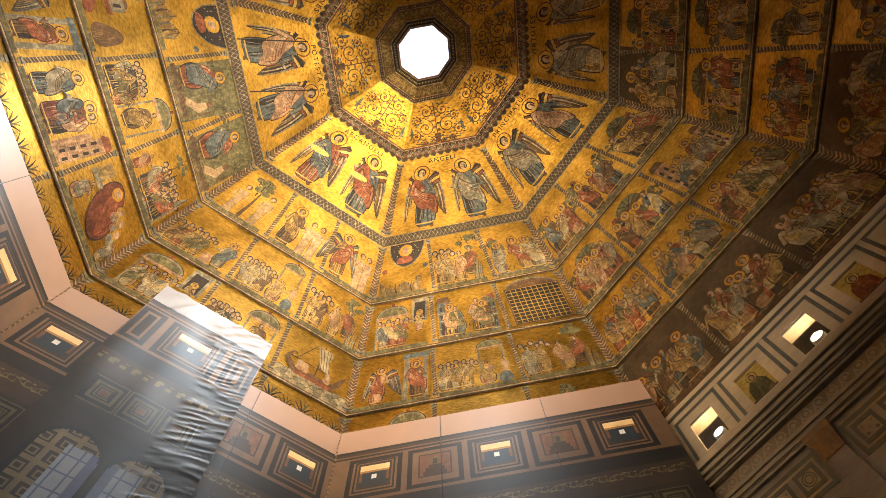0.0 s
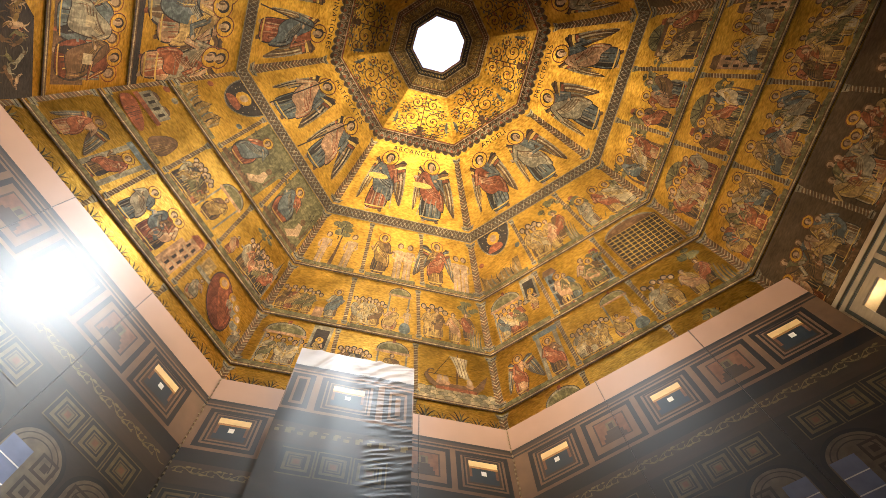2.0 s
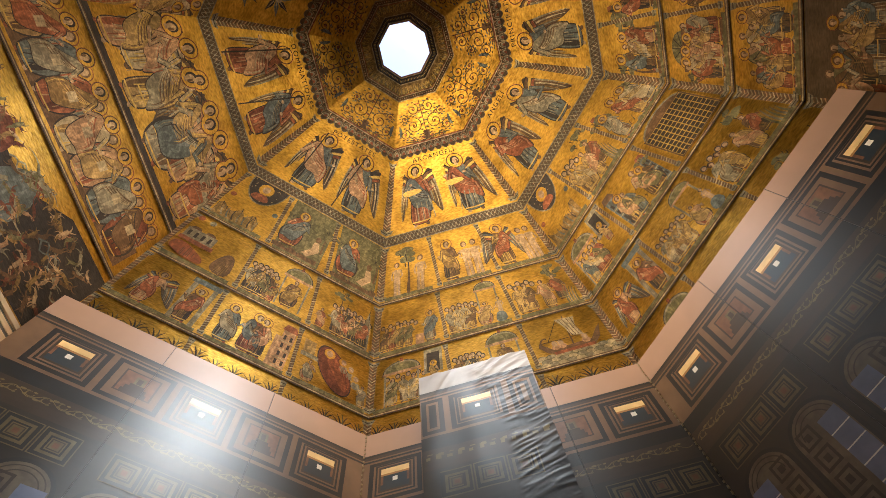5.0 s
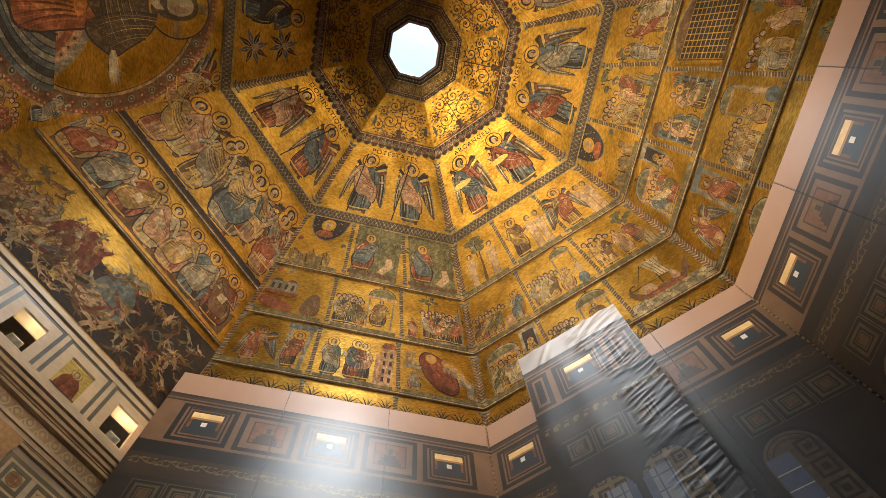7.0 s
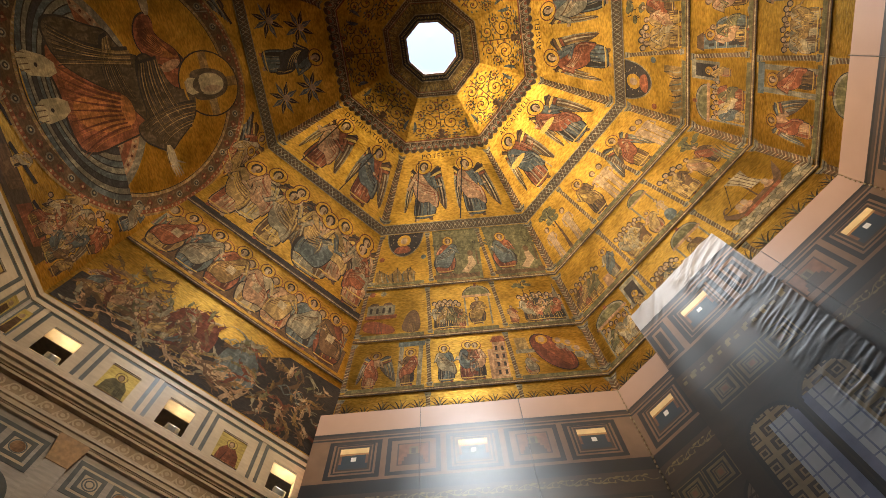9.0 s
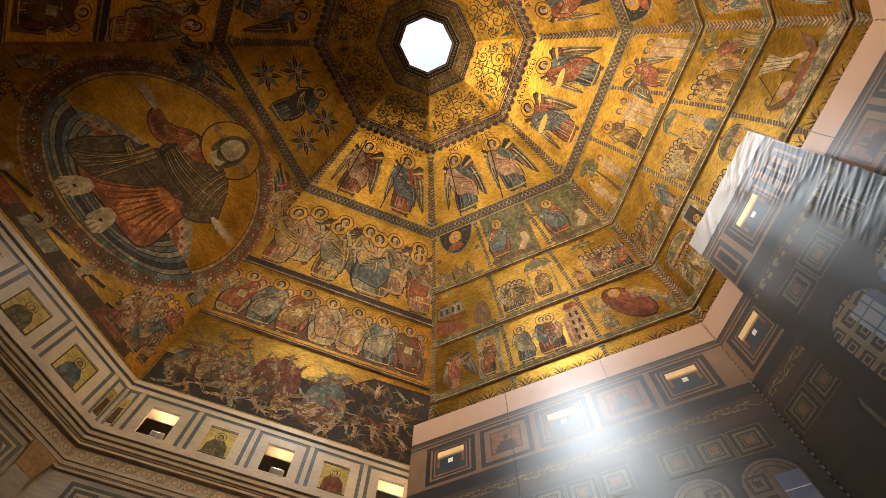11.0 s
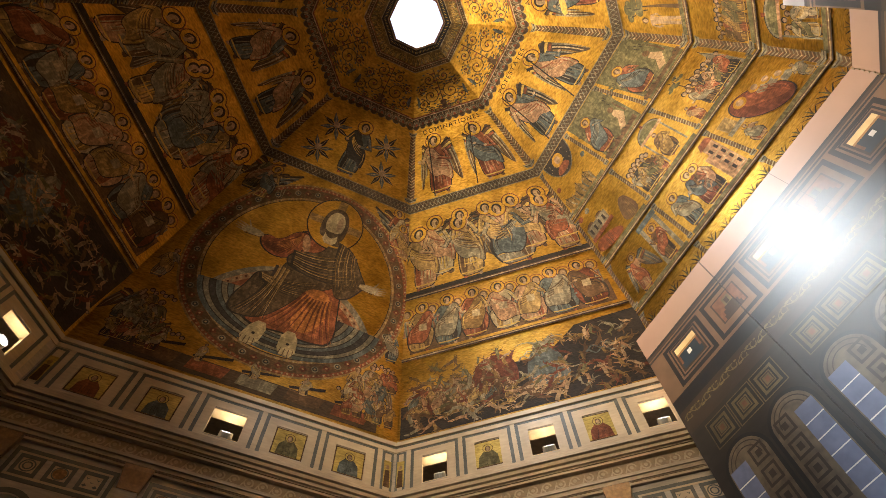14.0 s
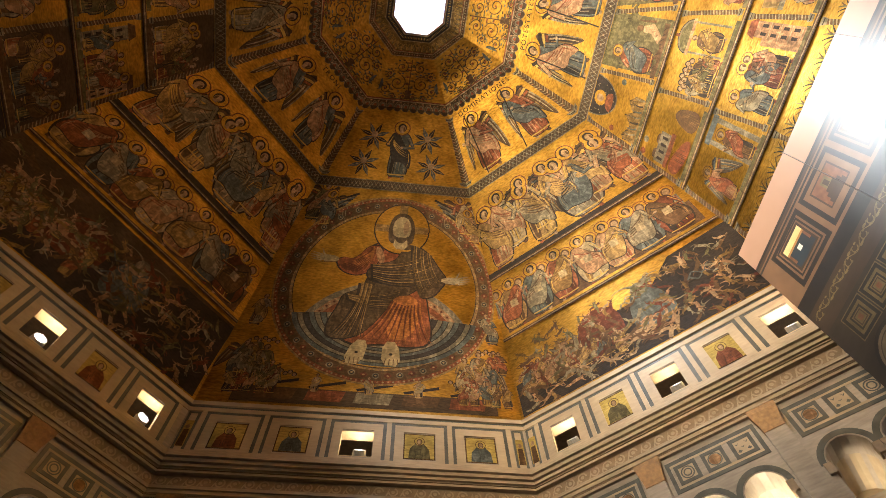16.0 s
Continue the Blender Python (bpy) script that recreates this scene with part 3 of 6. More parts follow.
def group(b, rnd, x0, x1, y, h, n, robes=None):
    """A close group: rows of heads behind, overlapping robed shapes in front."""
    for j in (2, 1):
        for i in range(n + 1):
            hx, hy = x0 + (x1 - x0) * (i + 0.5 * (j % 2)) / n, y + h * (0.82 + 0.09 * j) - abs(i - n / 2) * 0.03 * h
            b.disc(hx, hy, 0.075 * h, 0.085 * h, INK, 0.0072 + 0.0004 * (3 - j), 9)
            b.disc(hx, hy - 0.01 * h, 0.052 * h, 0.062 * h, M_SKIN, 0.0078 + 0.0004 * (3 - j), 8)
    for i in range(n):
        saint(b, rnd, x0 + (x1 - x0) * (i + 0.5) / n, y + rnd.uniform(0, 0.04) * h, h * rnd.uniform(0.9, 1.0), rnd.choice(robes) if robes else None, None, False)


def bare(b, rnd, x, y, h):
    """A slim bare standing shape in flesh stones."""
    d = rnd.choice((-1, 1))
    for sg in (-1, 1):
        b.stroke([(x + sg * 0.05 * h, y), (x + sg * 0.045 * h, y + 0.25 * h), (x + sg * 0.04 * h, y + 0.5 * h)], 0.075 * h, M_SKIN, 0.010)
        b.stroke([(x + sg * 0.10 * h, y + 0.76 * h), (x + sg * 0.15 * h, y + 0.58 * h), (x + (sg * 0.06 + d * 0.06) * h, y + 0.48 * h)], 0.045 * h, M_SKIN, 0.014)
        b.stroke([(x + sg * 0.09 * h, y), (x + sg * 0.085 * h, y + 0.25 * h), (x + sg * 0.10 * h, y + 0.5 * h), (x + sg * 0.13 * h, y + 0.74 * h)], 0.012 * h, M_OCHRE, 0.016)
    b.poly(rounded([(x - 0.09 * h, y + 0.45 * h), (x + 0.09 * h, y + 0.45 * h), (x + 0.07 * h, y + 0.6 * h), (x + 0.13 * h, y + 0.78 * h), (x - 0.13 * h, y + 0.78 * h), (x - 0.07 * h, y + 0.6 * h)], 1), M_SKIN, 0.012)
    b.disc(x, y + 0.91 * h, 0.075 * h, 0.085 * h, M_BROWN, 0.014, 10)
    b.disc(x + d * 0.01 * h, y + 0.90 * h, 0.05 * h, 0.065 * h, M_SKIN, 0.016, 10)


def palmette(b, rnd, x, y, h):
    """A low leafy tuft."""
    for i in range(7):
        a = radians(25 + 130 * i / 6)
        b.stroke(bow((x, y), (x + 0.8 * h * math.cos(a), y + h * math.sin(a)), 0.15 if i < 3 else -0.15, 4), 0.16 * h, (M_GREEN, INK, M_BROWN)[i % 3], 0.010 + 0.0006 * i, True)


def canopy(b, x, y, w, h):
    """A round-headed canopy on two thin columns."""
    for sg in (-1, 1):
        b.rect(x + sg * w * 0.46 - 0.04, x + sg * w * 0.46 + 0.04, y, y + h * 0.72, M_GREY, 0.009)
    b.rect(x - w * 0.56, x + w * 0.56, y + h * 0.70, y + h * 0.76, M_PINK, 0.012)
    b.disc(x, y + h * 0.76, w * 0.52, h * 0.22, M_GREY, 0.010, 14, 0, 180)
    b.disc(x, y + h * 0.76, w * 0.46, h * 0.18, M_GREEN, 0.012, 14, 0, 180)
    b.ring(x, y + h * 0.76, w * 0.52, h * 0.22, 0.03, INK, 0.014, 14, 0, 180)
    b.rect(x - w * 0.05, x + w * 0.05, y + h * 0.96, y + h * 1.04, M_RED, 0.012)


def special(b, rnd, w, h, kind):
    """Fields with a layout of their own; y is the ground line."""
    y = -h / 2 + 0.16
    if kind != "plants":
        b.rect(-w / 2, w / 2, -h / 2, y + 0.04, M_GREEN, 0.006)
    if kind == "plants":
        for i in range(5):
            palmette(b, rnd, (-0.42 + 0.21 * i) * w, h / 2 - 0.95 - 0.1 * (i % 2), rnd.uniform(0.5, 0.75))
    elif kind == "pair_tree":
        tree(b, rnd, 0, y, h * 0.85)
        bare(b, rnd, -0.24 * w, y, h * 0.62)
        bare(b, rnd, 0.26 * w, y, h * 0.66)
    elif kind == "robed_pair":
        saint(b, rnd, -0.26 * w, y, h * 0.78, M_BROWN, M_OCHRE)
        bare(b, rnd, 0.10 * w, y, h * 0.68)
        bare(b, rnd, 0.30 * w, y, h * 0.68)
    elif kind == "driven":
        saint(b, rnd, -0.24 * w, y, h * 0.82, M_OCHRE, M_RED, True, 0, False, M_BLUE)
        bare(b, rnd, 0.16 * w, y, h * 0.66)
        bare(b, rnd, 0.32 * w, y, h * 0.66)
    elif kind == "group_one":
        group(b, rnd, -0.44 * w, 0.05 * w, y, h * 0.52, 4, (M_RED, M_TAN, M_OCHRE, M_PINK))
        b.rect(0.1 * w, 0.24 * w, y, y + 0.2 * h, M_PINK, 0.010)
        saint(b, rnd, 0.36 * w, y, h * 0.62, M_GREY, M_BLUE)
    elif kind == "group_canopy":
        group(b, rnd, -0.46 * w, -0.04 * w, y, h * 0.56, 4)
        canopy(b, 0.22 * w, y + h * 0.28, w * 0.34, h * 0.62)
        saint(b, rnd, 0.12 * w, y, h * 0.48, M_PINK, M_TAN, True, 0.06, True)
        bare(b, rnd, 0.38 * w, y + 0.1 * h, h * 0.42)
        b.poly(rounded([(0.26 * w, y), (0.46 * w, y), (0.44 * w, y + 0.2 * h), (0.30 * w, y + 0.22 * h)]), M_BLUE, 0.017)
    elif kind == "sheaves":
        group(b, rnd, -0.46 * w, -0.18 * w, y, h * 0.66, 2, (M_GREY, M_TAN))
        saint(b, rnd, 0.02 * w, y, h * 0.62, M_TAN, M_PINK, False)
        tree(b, rnd, 0.24 * w, y + h * 0.2, h * 0.7)
        saint(b, rnd, 0.24 * w, y + 0.1 * h, h * 0.56, M_BROWN, M_RED, False)
        for i in range(5):
            b.stroke(bow(((0.28 + 0.04 * i) * w, y), ((0.34 + 0.03 * i) * w, y + h * (0.46 - 0.05 * i)), 0.1), 0.09, (M_GREEN, M_GREY)[i % 2], 0.026, True)
    elif kind == "under_roof":
        canopy(b, -0.12 * w, y, w * 0.5, h * 0.86)
        group(b, rnd, -0.32 * w, 0.12 * w, y, h * 0.56, 3, (M_WHITE, M_RED, M_GREY))
        b.poly([(0.2 * w, y + 0.45 * h), (0.46 * w, y + 0.45 * h), (0.46 * w, y + 0.92 * h), (0.2 * w, y + 0.92 * h)], M_GREY, 0.010)
        b.rect(0.24 * w, 0.42 * w, y + 0.47 * h, y + 0.84 * h, INK, 0.013)
        b.disc(0.33 * w, y + 0.62 * h, 0.16, 0.18, GOLD, 0.016, 12)
        saint(b, rnd, 0.33 * w, y + 0.25 * h, h * 0.42, M_PINK, M_TAN, False)
    elif kind == "firmament":
        b.disc(0.02 * w, h * 0.5, w * 0.36, h * 0.44, INK, 0.010, 20, 180, 360)
        b.ring(0.02 * w, h * 0.5, w * 0.36, h * 0.44, 0.05, M_GREY, 0.013, 18, 180, 360)
        for _ in range(30):
            a, q = rnd.uniform(math.pi, 2 * math.pi), rnd.uniform(0.4, 0.9)
            b.disc(0.02 * w + w * 0.36 * q * math.cos(a), h * 0.5 + h * 0.44 * q * math.sin(a), 0.025, 0.025, M_WHITE, 0.013, 6)
        b.disc(0, h * 0.36, 0.34, 0.34, GOLD, 0.014, 16)
        b.disc(0, h * 0.36, 0.17, 0.2, M_SKIN, 0.018, 12)
        b.poly(rounded([(-0.5, 0.12 * h), (0.45, 0.12 * h), (0.3, 0.26 * h), (-0.3, 0.26 * h)]), M_RED, 0.016)
        rocks(b, rnd, -w * 0.48, w * 0.42, y, h * 0.34, M_OCHRE)
        for i in range(7):
            b.stroke(bow((-0.3 * w + 0.1 * i * w, y + 0.02 * h), (-0.36 * w + 0.11 * i * w, y + 0.22 * h), 0.2), 0.08, (M_GREY, M_BLUE, INK)[i % 3], 0.016, True)
        for sx in (-0.40, 0.44):
            b.disc(sx * w, 0.02 * h, 0.13, 0.13, M_RED if sx < 0 else M_BLUE, 0.012, 12)
    elif kind == "dream":
        b.rect(-0.44 * w, 0.0, y + 0.42 * h, y + 0.62 * h, M_GREY, 0.010)
        for i in range(4):
            b.rect((-0.40 + 0.1 * i) * w, (-0.36 + 0.1 * i) * w, y + 0.46 * h, y + 0.57 * h, INK, 0.013)
        for i in range(2):
            b.disc((-0.34 + 0.22 * i) * w, y + 0.62 * h, 0.22, 0.16, M_BROWN, 0.011, 10, 0, 180)
        b.rect(-0.46 * w, 0.04 * w, y + 0.34 * h, y + 0.42 * h, M_RED, 0.012)
        b.poly(rounded([(-0.48 * w, y + 0.08 * h), (0.02 * w, y), (0.06 * w, y + 0.14 * h), (-0.3 * w, y + 0.32 * h), (-0.47 * w, y + 0.3 * h)]), M_RED, 0.014)
        folds(b, rnd, -0.2 * w, y, 0.6 * h, 0.4, 6, INK, 0.018)
        b.poly(rounded([(0.12 * w, y + 0.04 * h), (0.46 * w, y), (0.40 * w, y + 0.42 * h), (0.28 * w, y + 0.5 * h), (0.18 * w, y + 0.36 * h)]), M_BROWN, 0.012)
        folds(b, rnd, 0.3 * w, y, 0.7 * h, 0.3, 6, M_OCHRE, 0.015)
        for sx in (-0.4, -0.22):
            b.disc(sx * w, 0.42 * h, 0.14, 0.14, M_RED if sx < -0.3 else M_GREY, 0.012, 12)
    elif kind == "court":
        group(b, rnd, -0.46 * w, -0.12 * w, y, h * 0.6, 4, (C_BLUE, M_BROWN, M_GREEN))
        canopy(b, 0.22 * w, y + 0.05 * h, w * 0.42, h * 0.84)
        saint(b, rnd, 0.22 * w, y + 0.06 * h, h * 0.58, M_BROWN, M_OCHRE, False, 0, True)
        saint(b, rnd, -0.04 * w, y, h * 0.42, M_RED, M_OCHRE, False)
    elif kind == "soldiers":
        rocks(b, rnd, 0.0, 0.46 * w, y, h * 0.8, M_GREY)
        tree(b, rnd, -0.1 * w, y + h * 0.4, h * 0.5)
        group(b, rnd, -0.2 * w, 0.36 * w, y, h * 0.6, 5, (C_BLUE, M_BROWN, M_GREEN, M_GREY))
        saint(b, rnd, -0.38 * w, y, h * 0.4, M_RED, M_PINK, False)
    elif kind == "annunciation":
        saint(b, rnd, -0.22 * w, y, h * 0.72, M_PINK, M_RED, True, 0.08, False, M_BLUE)
        b.rect(0.14 * w, 0.20 * w, y, y + 0.8 * h, M_GREY, 0.009)
        b.rect(0.40 * w, 0.46 * w, y, y + 0.8 * h, M_GREY, 0.009)
        b.rect(0.12 * w, 0.48 * w, y + 0.8 * h, y + 0.9 * h, M_BLUE, 0.010)
        saint(b, rnd, 0.30 * w, y, h * 0.74, M_BROWN, M_RED)
    elif kind == "embrace":
        saint(b, rnd, -0.34 * w, y, h * 0.76, M_BLUE, M_GREY)
        saint(b, rnd, -0.05 * w, y, h * 0.8, M_RED, M_BLUE, True, 0.05)
        saint(b, rnd, 0.12 * w, y, h * 0.78, M_BROWN, M_PINK, True, -0.06)
        tower_house(b, rnd, 0.40 * w, y, w * 0.17, h * 0.74)
        b.rect(0.24 * w, 0.32 * w, y, y + 0.6 * h, M_PINK, 0.009)


def ship(b, rnd, w, h):
    y = -h / 2 + 0.35
    for j in range(3):
        for i in range(9):
            b.disc(-w * 0.46 + i * w * 0.115 + (j % 2) * 0.12, y - 0.28 + 0.2 * j, 0.24, 0.17, (M_WHITE, M_GREY)[(i + j) % 2], 0.008 + 0.002 * (2 - j), 10)
            b.ring(-w * 0.46 + i * w * 0.115 + (j % 2) * 0.12, y - 0.28 + 0.2 * j, 0.2, 0.14, 0.025, M_GREEN, 0.015, 8, 20, 170)
    b.poly([(-w * 0.36, y + 0.35), (-w * 0.25, y + 0.18), (w * 0.25, y + 0.18), (w * 0.36, y + 0.55), (w * 0.44, y + 1.25), (w * 0.36, y + 1.0), (w * 0.25, y + 0.55), (-w * 0.28, y + 0.5), (-w * 0.42, y + 0.95), (-w * 0.44, y + 0.75)], M_BROWN, 0.02)
    b.stroke([(-w * 0.28, y + 0.24), (w * 0.26, y + 0.26)], 0.16, M_RED, 0.023)
    b.ring(-w * 0.33, y + 0.9, 0.2, 0.25, 0.07, M_BROWN, 0.02, 10, 60, 270)
    b.stroke([(0.0, y + 0.5), (0.12, y + h * 0.78)], 0.06, M_BROWN, 0.018)
    b.poly([(-0.25, y + h * 0.74), (0.55, y + h * 0.72), (0.42, y + h * 0.5), (0.6, y + h * 0.32), (0.1, y + h * 0.36), (0.0, y + h * 0.55)], M_WHITE, 0.021)
    for i in range(4):
        b.stroke([(-0.1 + 0.17 * i, y + h * 0.72), (0.08 + 0.12 * i, y + h * 0.52), (0.15 + 0.13 * i, y + h * 0.35)], 0.03, M_BROWN, 0.024)
    b.stroke([(-w * 0.3, y + 0.9), (-0.2, y + h * 0.74)], 0.025, INK, 0.02)
    for x in (-0.7, -0.45, 0.55):
        b.disc(x, y + 0.75, 0.12, 0.16, M_SKIN, 0.024, 10)
        b.disc(x, y + 0.55, 0.18, 0.14, M_PINK, 0.022, 10)


def red_shell(b, rnd, w, h):
    """A reclining shape in a leaning dark red oval, small winged shapes at its edge."""
    b.rect(-w / 2, w / 2, -h / 2, -h / 2 + 0.2, M_GREEN, 0.006)
    tilt = radians(-58)
    oval = [(0.0 + 1.15 * math.cos(a) * math.cos(tilt) - 0.62 * math.sin(a) * math.sin(tilt), 1.15 * math.cos(a) * math.sin(tilt) + 0.62 * math.sin(a) * math.cos(tilt)) for a in [2 * math.pi * i / 28 for i in range(28)]]
    b.poly([(px * 1.06, py * 1.05) for px, py in oval], INK, 0.010)
    b.poly(oval, C_RED, 0.012)
    for q in (0.85, 0.6, 0.35):
        b.stroke([(px * q + 0.03, py * q) for px, py in oval[2:13]], 0.05, M_RED, 0.014, True)
    b.poly(rounded([(-0.35, 0.75), (-0.05, 0.7), (0.3, 0.1), (0.75, -0.75), (0.45, -0.8), (0.0, -0.2), (-0.4, 0.35)]), M_RED, 0.016)
    b.disc(-0.32, 0.72, 0.25, 0.25, GOLD, 0.018, 14)
    b.disc(-0.32, 0.72, 0.14, 0.16, M_SKIN, 0.021, 12)
    for x, y in ((0.35, 0.62), (0.72, 0.45), (1.0, 0.1)):
        if x < w / 2 - 0.2:
            b.disc(x, y, 0.22, 0.22, GOLD, 0.014, 12)
            b.disc(x, y, 0.12, 0.14, M_SKIN, 0.018, 10)
            b.poly(rounded([(x - 0.2, y - 0.55), (x + 0.25, y - 0.5), (x + 0.18, y - 0.15), (x - 0.15, y - 0.15)]), M_GREY, 0.0125)
    b.rect(-w * 0.48, -w * 0.22, h * 0.02, h * 0.10, M_GREY, 0.010)
    b.rect(-w * 0.46, -w * 0.30, h * 0.10, h * 0.34, M_TAN, 0.009)
    saint(b, rnd, -w * 0.34, -h / 2 + 0.2, h * 0.42, M_PINK, M_GREY, True, 0.05, True)
    saint(b, rnd, w * 0.42, -h / 2 + 0.2, h * 0.4, M_WHITE, M_GREY, False)


def grille(b, w, h):
    b.disc(0, h * 0.26, w * 0.40, h * 0.2, M_BROWN, 0.008, 14, 0, 180)
    b.ring(0, h * 0.26, w * 0.41, h * 0.2, 0.08, M_GREY, 0.012, 12, 0, 180)
    b.rect(-w * 0.42, w * 0.42, -h * 0.44, h * 0.28, INK, 0.008)
    for i in range(11):
        x = -w * 0.42 + w * 0.84 * i / 10
        b.stroke([(x, -h * 0.44), (x, h * 0.28)], 0.036, GOLD_LIGHT, 0.02)
        y = -h * 0.44 + h * 0.72 * i / 10
        b.stroke([(-w * 0.42, y), (w * 0.42, y)], 0.036, GOLD_LIGHT, 0.023)
    b.border(-w * 0.44, w * 0.44, -h * 0.46, h * 0.30, 0.06, M_BROWN, 0.026)


# ---- ground
bm = bmesh.new()
bmesh.ops.create_grid(bm, x_segments=4, y_segments=4, size=60)
ground = part("ground", bm, FLOOR)
tagged(ground, "worn inlaid marble floor of the octagonal hall", "floor", kind="structure")

# ---- vault: one shell with an opening at the crown
bm = bmesh.new()
N_TH = 90
rows_th = [T_O * i / N_TH for i in range(N_TH + 1)]
for s in SIDES:
    g = [[[bm.verts.new(s.at(u, th, off)) for u in (0, 0.5, 1)] for th in rows_th] for off in (0.0, -0.35)]
    for side_g in g:
        for i in range(N_TH):
            for j in range(2):
                bm.faces.new([side_g[i][j], side_g[i][j + 1], side_g[i + 1][j + 1], side_g[i + 1][j]])
    for j in range(2):
        bm.faces.new([g[0][N_TH][j], g[0][N_TH][j + 1], g[1][N_TH][j + 1], g[1][N_TH][j]])
bmesh.ops.remove_doubles(bm, verts=bm.verts, dist=0.001)
ceiling = part("ceiling", bm, GOLD)
tagged(ceiling, "octagonal pointed vault covered in gold glass mosaic", "ceiling", kind="structure")

# bands, borders and scrolls of each side
DEG_M = math.degrees(1 / ARC)      # degrees of vault in one metre
for s in SIDES:
    rnd = random.Random(100 + s.k)
    b = band_board(s)
    tiers = (29.55, 20.1, 10.8) if s.k in (0, 1, 2, 3, 7) else ((24.0, 13.2) if s.k in (4, 6) else ())
    for t in tiers:
        b.rect(0, 1, t - 0.28, t + 0.22, M_BROWN, 0.030)
        b.rect(0, 1, t - 0.10, t + 0.03, M_WHITE, 0.034)
        b.rect(0, 1, t - 0.34, t - 0.24, INK, 0.034)
    # interlace under the hierarchies
    b.rect(0, 1, 39.5, 41.3, M_DARK, 0.030)
    for e in (39.55, 41.2):
        b.rect(0, 1, e - 0.06, e + 0.08, M_GREY, 0.034)
    # scalloped border: overlapping shells on a dark ground between two pale lines
    N = 11
    b.rect(0, 1, 55.0, 56.5, M_DARK, 0.010)
    for i in range(N):
        x = (i + 0.5) / N
        b.disc(x, 55.25, 0.5 / N, 0.7, M_DARK, 0.012, 12, 180, 360)
        b.disc(x, 55.25, 0.5 / N, 1.15, M_BROWN, 0.014, 12, 0, 180)
        b.ring(x, 55.25, 0.47 / N, 1.05, 0.006, M_WHITE, 0.016, 12, 0, 180)
        b.disc(x, 55.25, 0.36 / N, 0.78, M_GREY, 0.018, 12, 0, 180)
        b.disc(x, 55.25, 0.22 / N, 0.5, M_RED, 0.021, 10, 0, 180)
        b.ring(x, 55.20, 0.44 / N, 0.6, 0.006, M_GREY, 0.016, 12, 180, 360)
        b.disc((i + 1) / N - 0.02, 56.25, 0.12 / N, 0.16, M_PINK, 0.018, 7)
    b.rect(0, 1, 56.45, 56.62, M_WHITE, 0.02)
    b.rect(0, 1, 56.62, 56.85, M_RED, 0.018)
    # crown ring: dotted fillets, an arcade of palmettes, a chequered outer band
    b.rect(0, 1, 64.6, 68.8, M_OCHRE, 0.010)
    for e, mm, hh in ((64.6, M_WHITE, 0.12), (64.8, M_BROWN, 0.5), (65.36, M_WHITE, 0.12), (65.5, M_RED, 0.12), (67.35, M_WHITE, 0.12), (67.5, INK, 0.9), (68.45, M_WHITE, 0.12), (68.6, M_RED, 0.2)):
        b.rect(0, 1, e, e + hh, mm, 0.016)
    for i in range(16):
        b.disc((i + 0.5) / 16, 65.05, 0.018, 0.13, (M_WHITE, M_PINK)[i % 2], 0.020, 7)
        b.disc((i + 0.5) / 16, 67.95, 0.016, 0.2, (M_GREY, GOLD_LIGHT)[i % 2], 0.020, 7)
    for i in range(7):
        x = (i + 0.5) / 7
        b.ring(x, 65.75, 0.062, 1.15, 0.014, GOLD_LIGHT, 0.017, 10, 0, 180)
        for a in range(5):
            q = radians(30 + 30 * a)
            b.stroke([(x, 65.75), (x + 0.045 * math.cos(q), 65.75 + 0.95 * math.sin(q))], 0.016, (M_GREY, GOLD_LIGHT, M_GREEN)[a % 3], 0.020, True)
    v = vault_board(s, 0.5, radians(40.4))
    half = s.width(radians(40.4)) / 2
    n = int(2 * half / 0.2)
    for ph in (0, 1):
        v.stroke([(-half + i * 2 * half / n, 0.19 * (1 if (i + ph) % 2 else -1)) for i in range(n + 1)], 0.055, M_GREY, 0.038 + 0.003 * ph)
    for i in range(n):
        x = -half + (i + 0.5) * 2 * half / n
        v.disc(x, 0, 0.05, 0.05, (M_PINK, M_BLUE)[i % 2], 0.037, 6)
    v.done("mosaic_interlace", ceiling, "interlaced lattice border in brown and grey mosaic")
    b.done("mosaic_border", ceiling, "patterned mosaic borders in brown, white and red")
    # scrolls in the foliage ring
    b = vault_board(s, 0.5, radians(61.0))
    hw = s.width(radians(61.0)) / 2
    for sg in (-1, 1):
        for cx, cy, r0 in ((sg * hw * 0.40, -0.35, 0.46), (sg * hw * 0.80, -0.72, 0.30), (sg * hw * 0.30, 0.55, 0.34), (sg * hw * 0.68, 0.12, 0.22), (sg * hw * 0.16, -1.12, 0.18), (sg * hw * 0.52, -1.18, 0.16)):
            spiral = [(cx + (r0 * (1 - i / 26)) * math.cos(sg * i * 0.42 + 1.2), cy + (r0 * (1 - i / 26)) * math.sin(sg * i * 0.42 + 1.2)) for i in range(25)]
            b.stroke(spiral, 0.055, M_OCHRE, 0.010)
            b.stroke([(px, py - 0.03) for px, py in spiral], 0.022, INK, 0.014)
            for i in range(9):
                a = i * 0.7
                b.disc(cx + r0 * 1.1 * math.cos(a), cy + r0 * 1.1 * math.sin(a), 0.075, 0.04, (M_GREEN, M_OCHRE, M_BROWN, M_BLUE)[i % 4], 0.013, 7)
            b.disc(cx, cy, 0.06, 0.06, M_RED, 0.016, 8)
        b.stroke(bow((0, -1.25), (sg * hw * 0.85, -1.15), 0.1), 0.05, M_GREEN, 0.010)
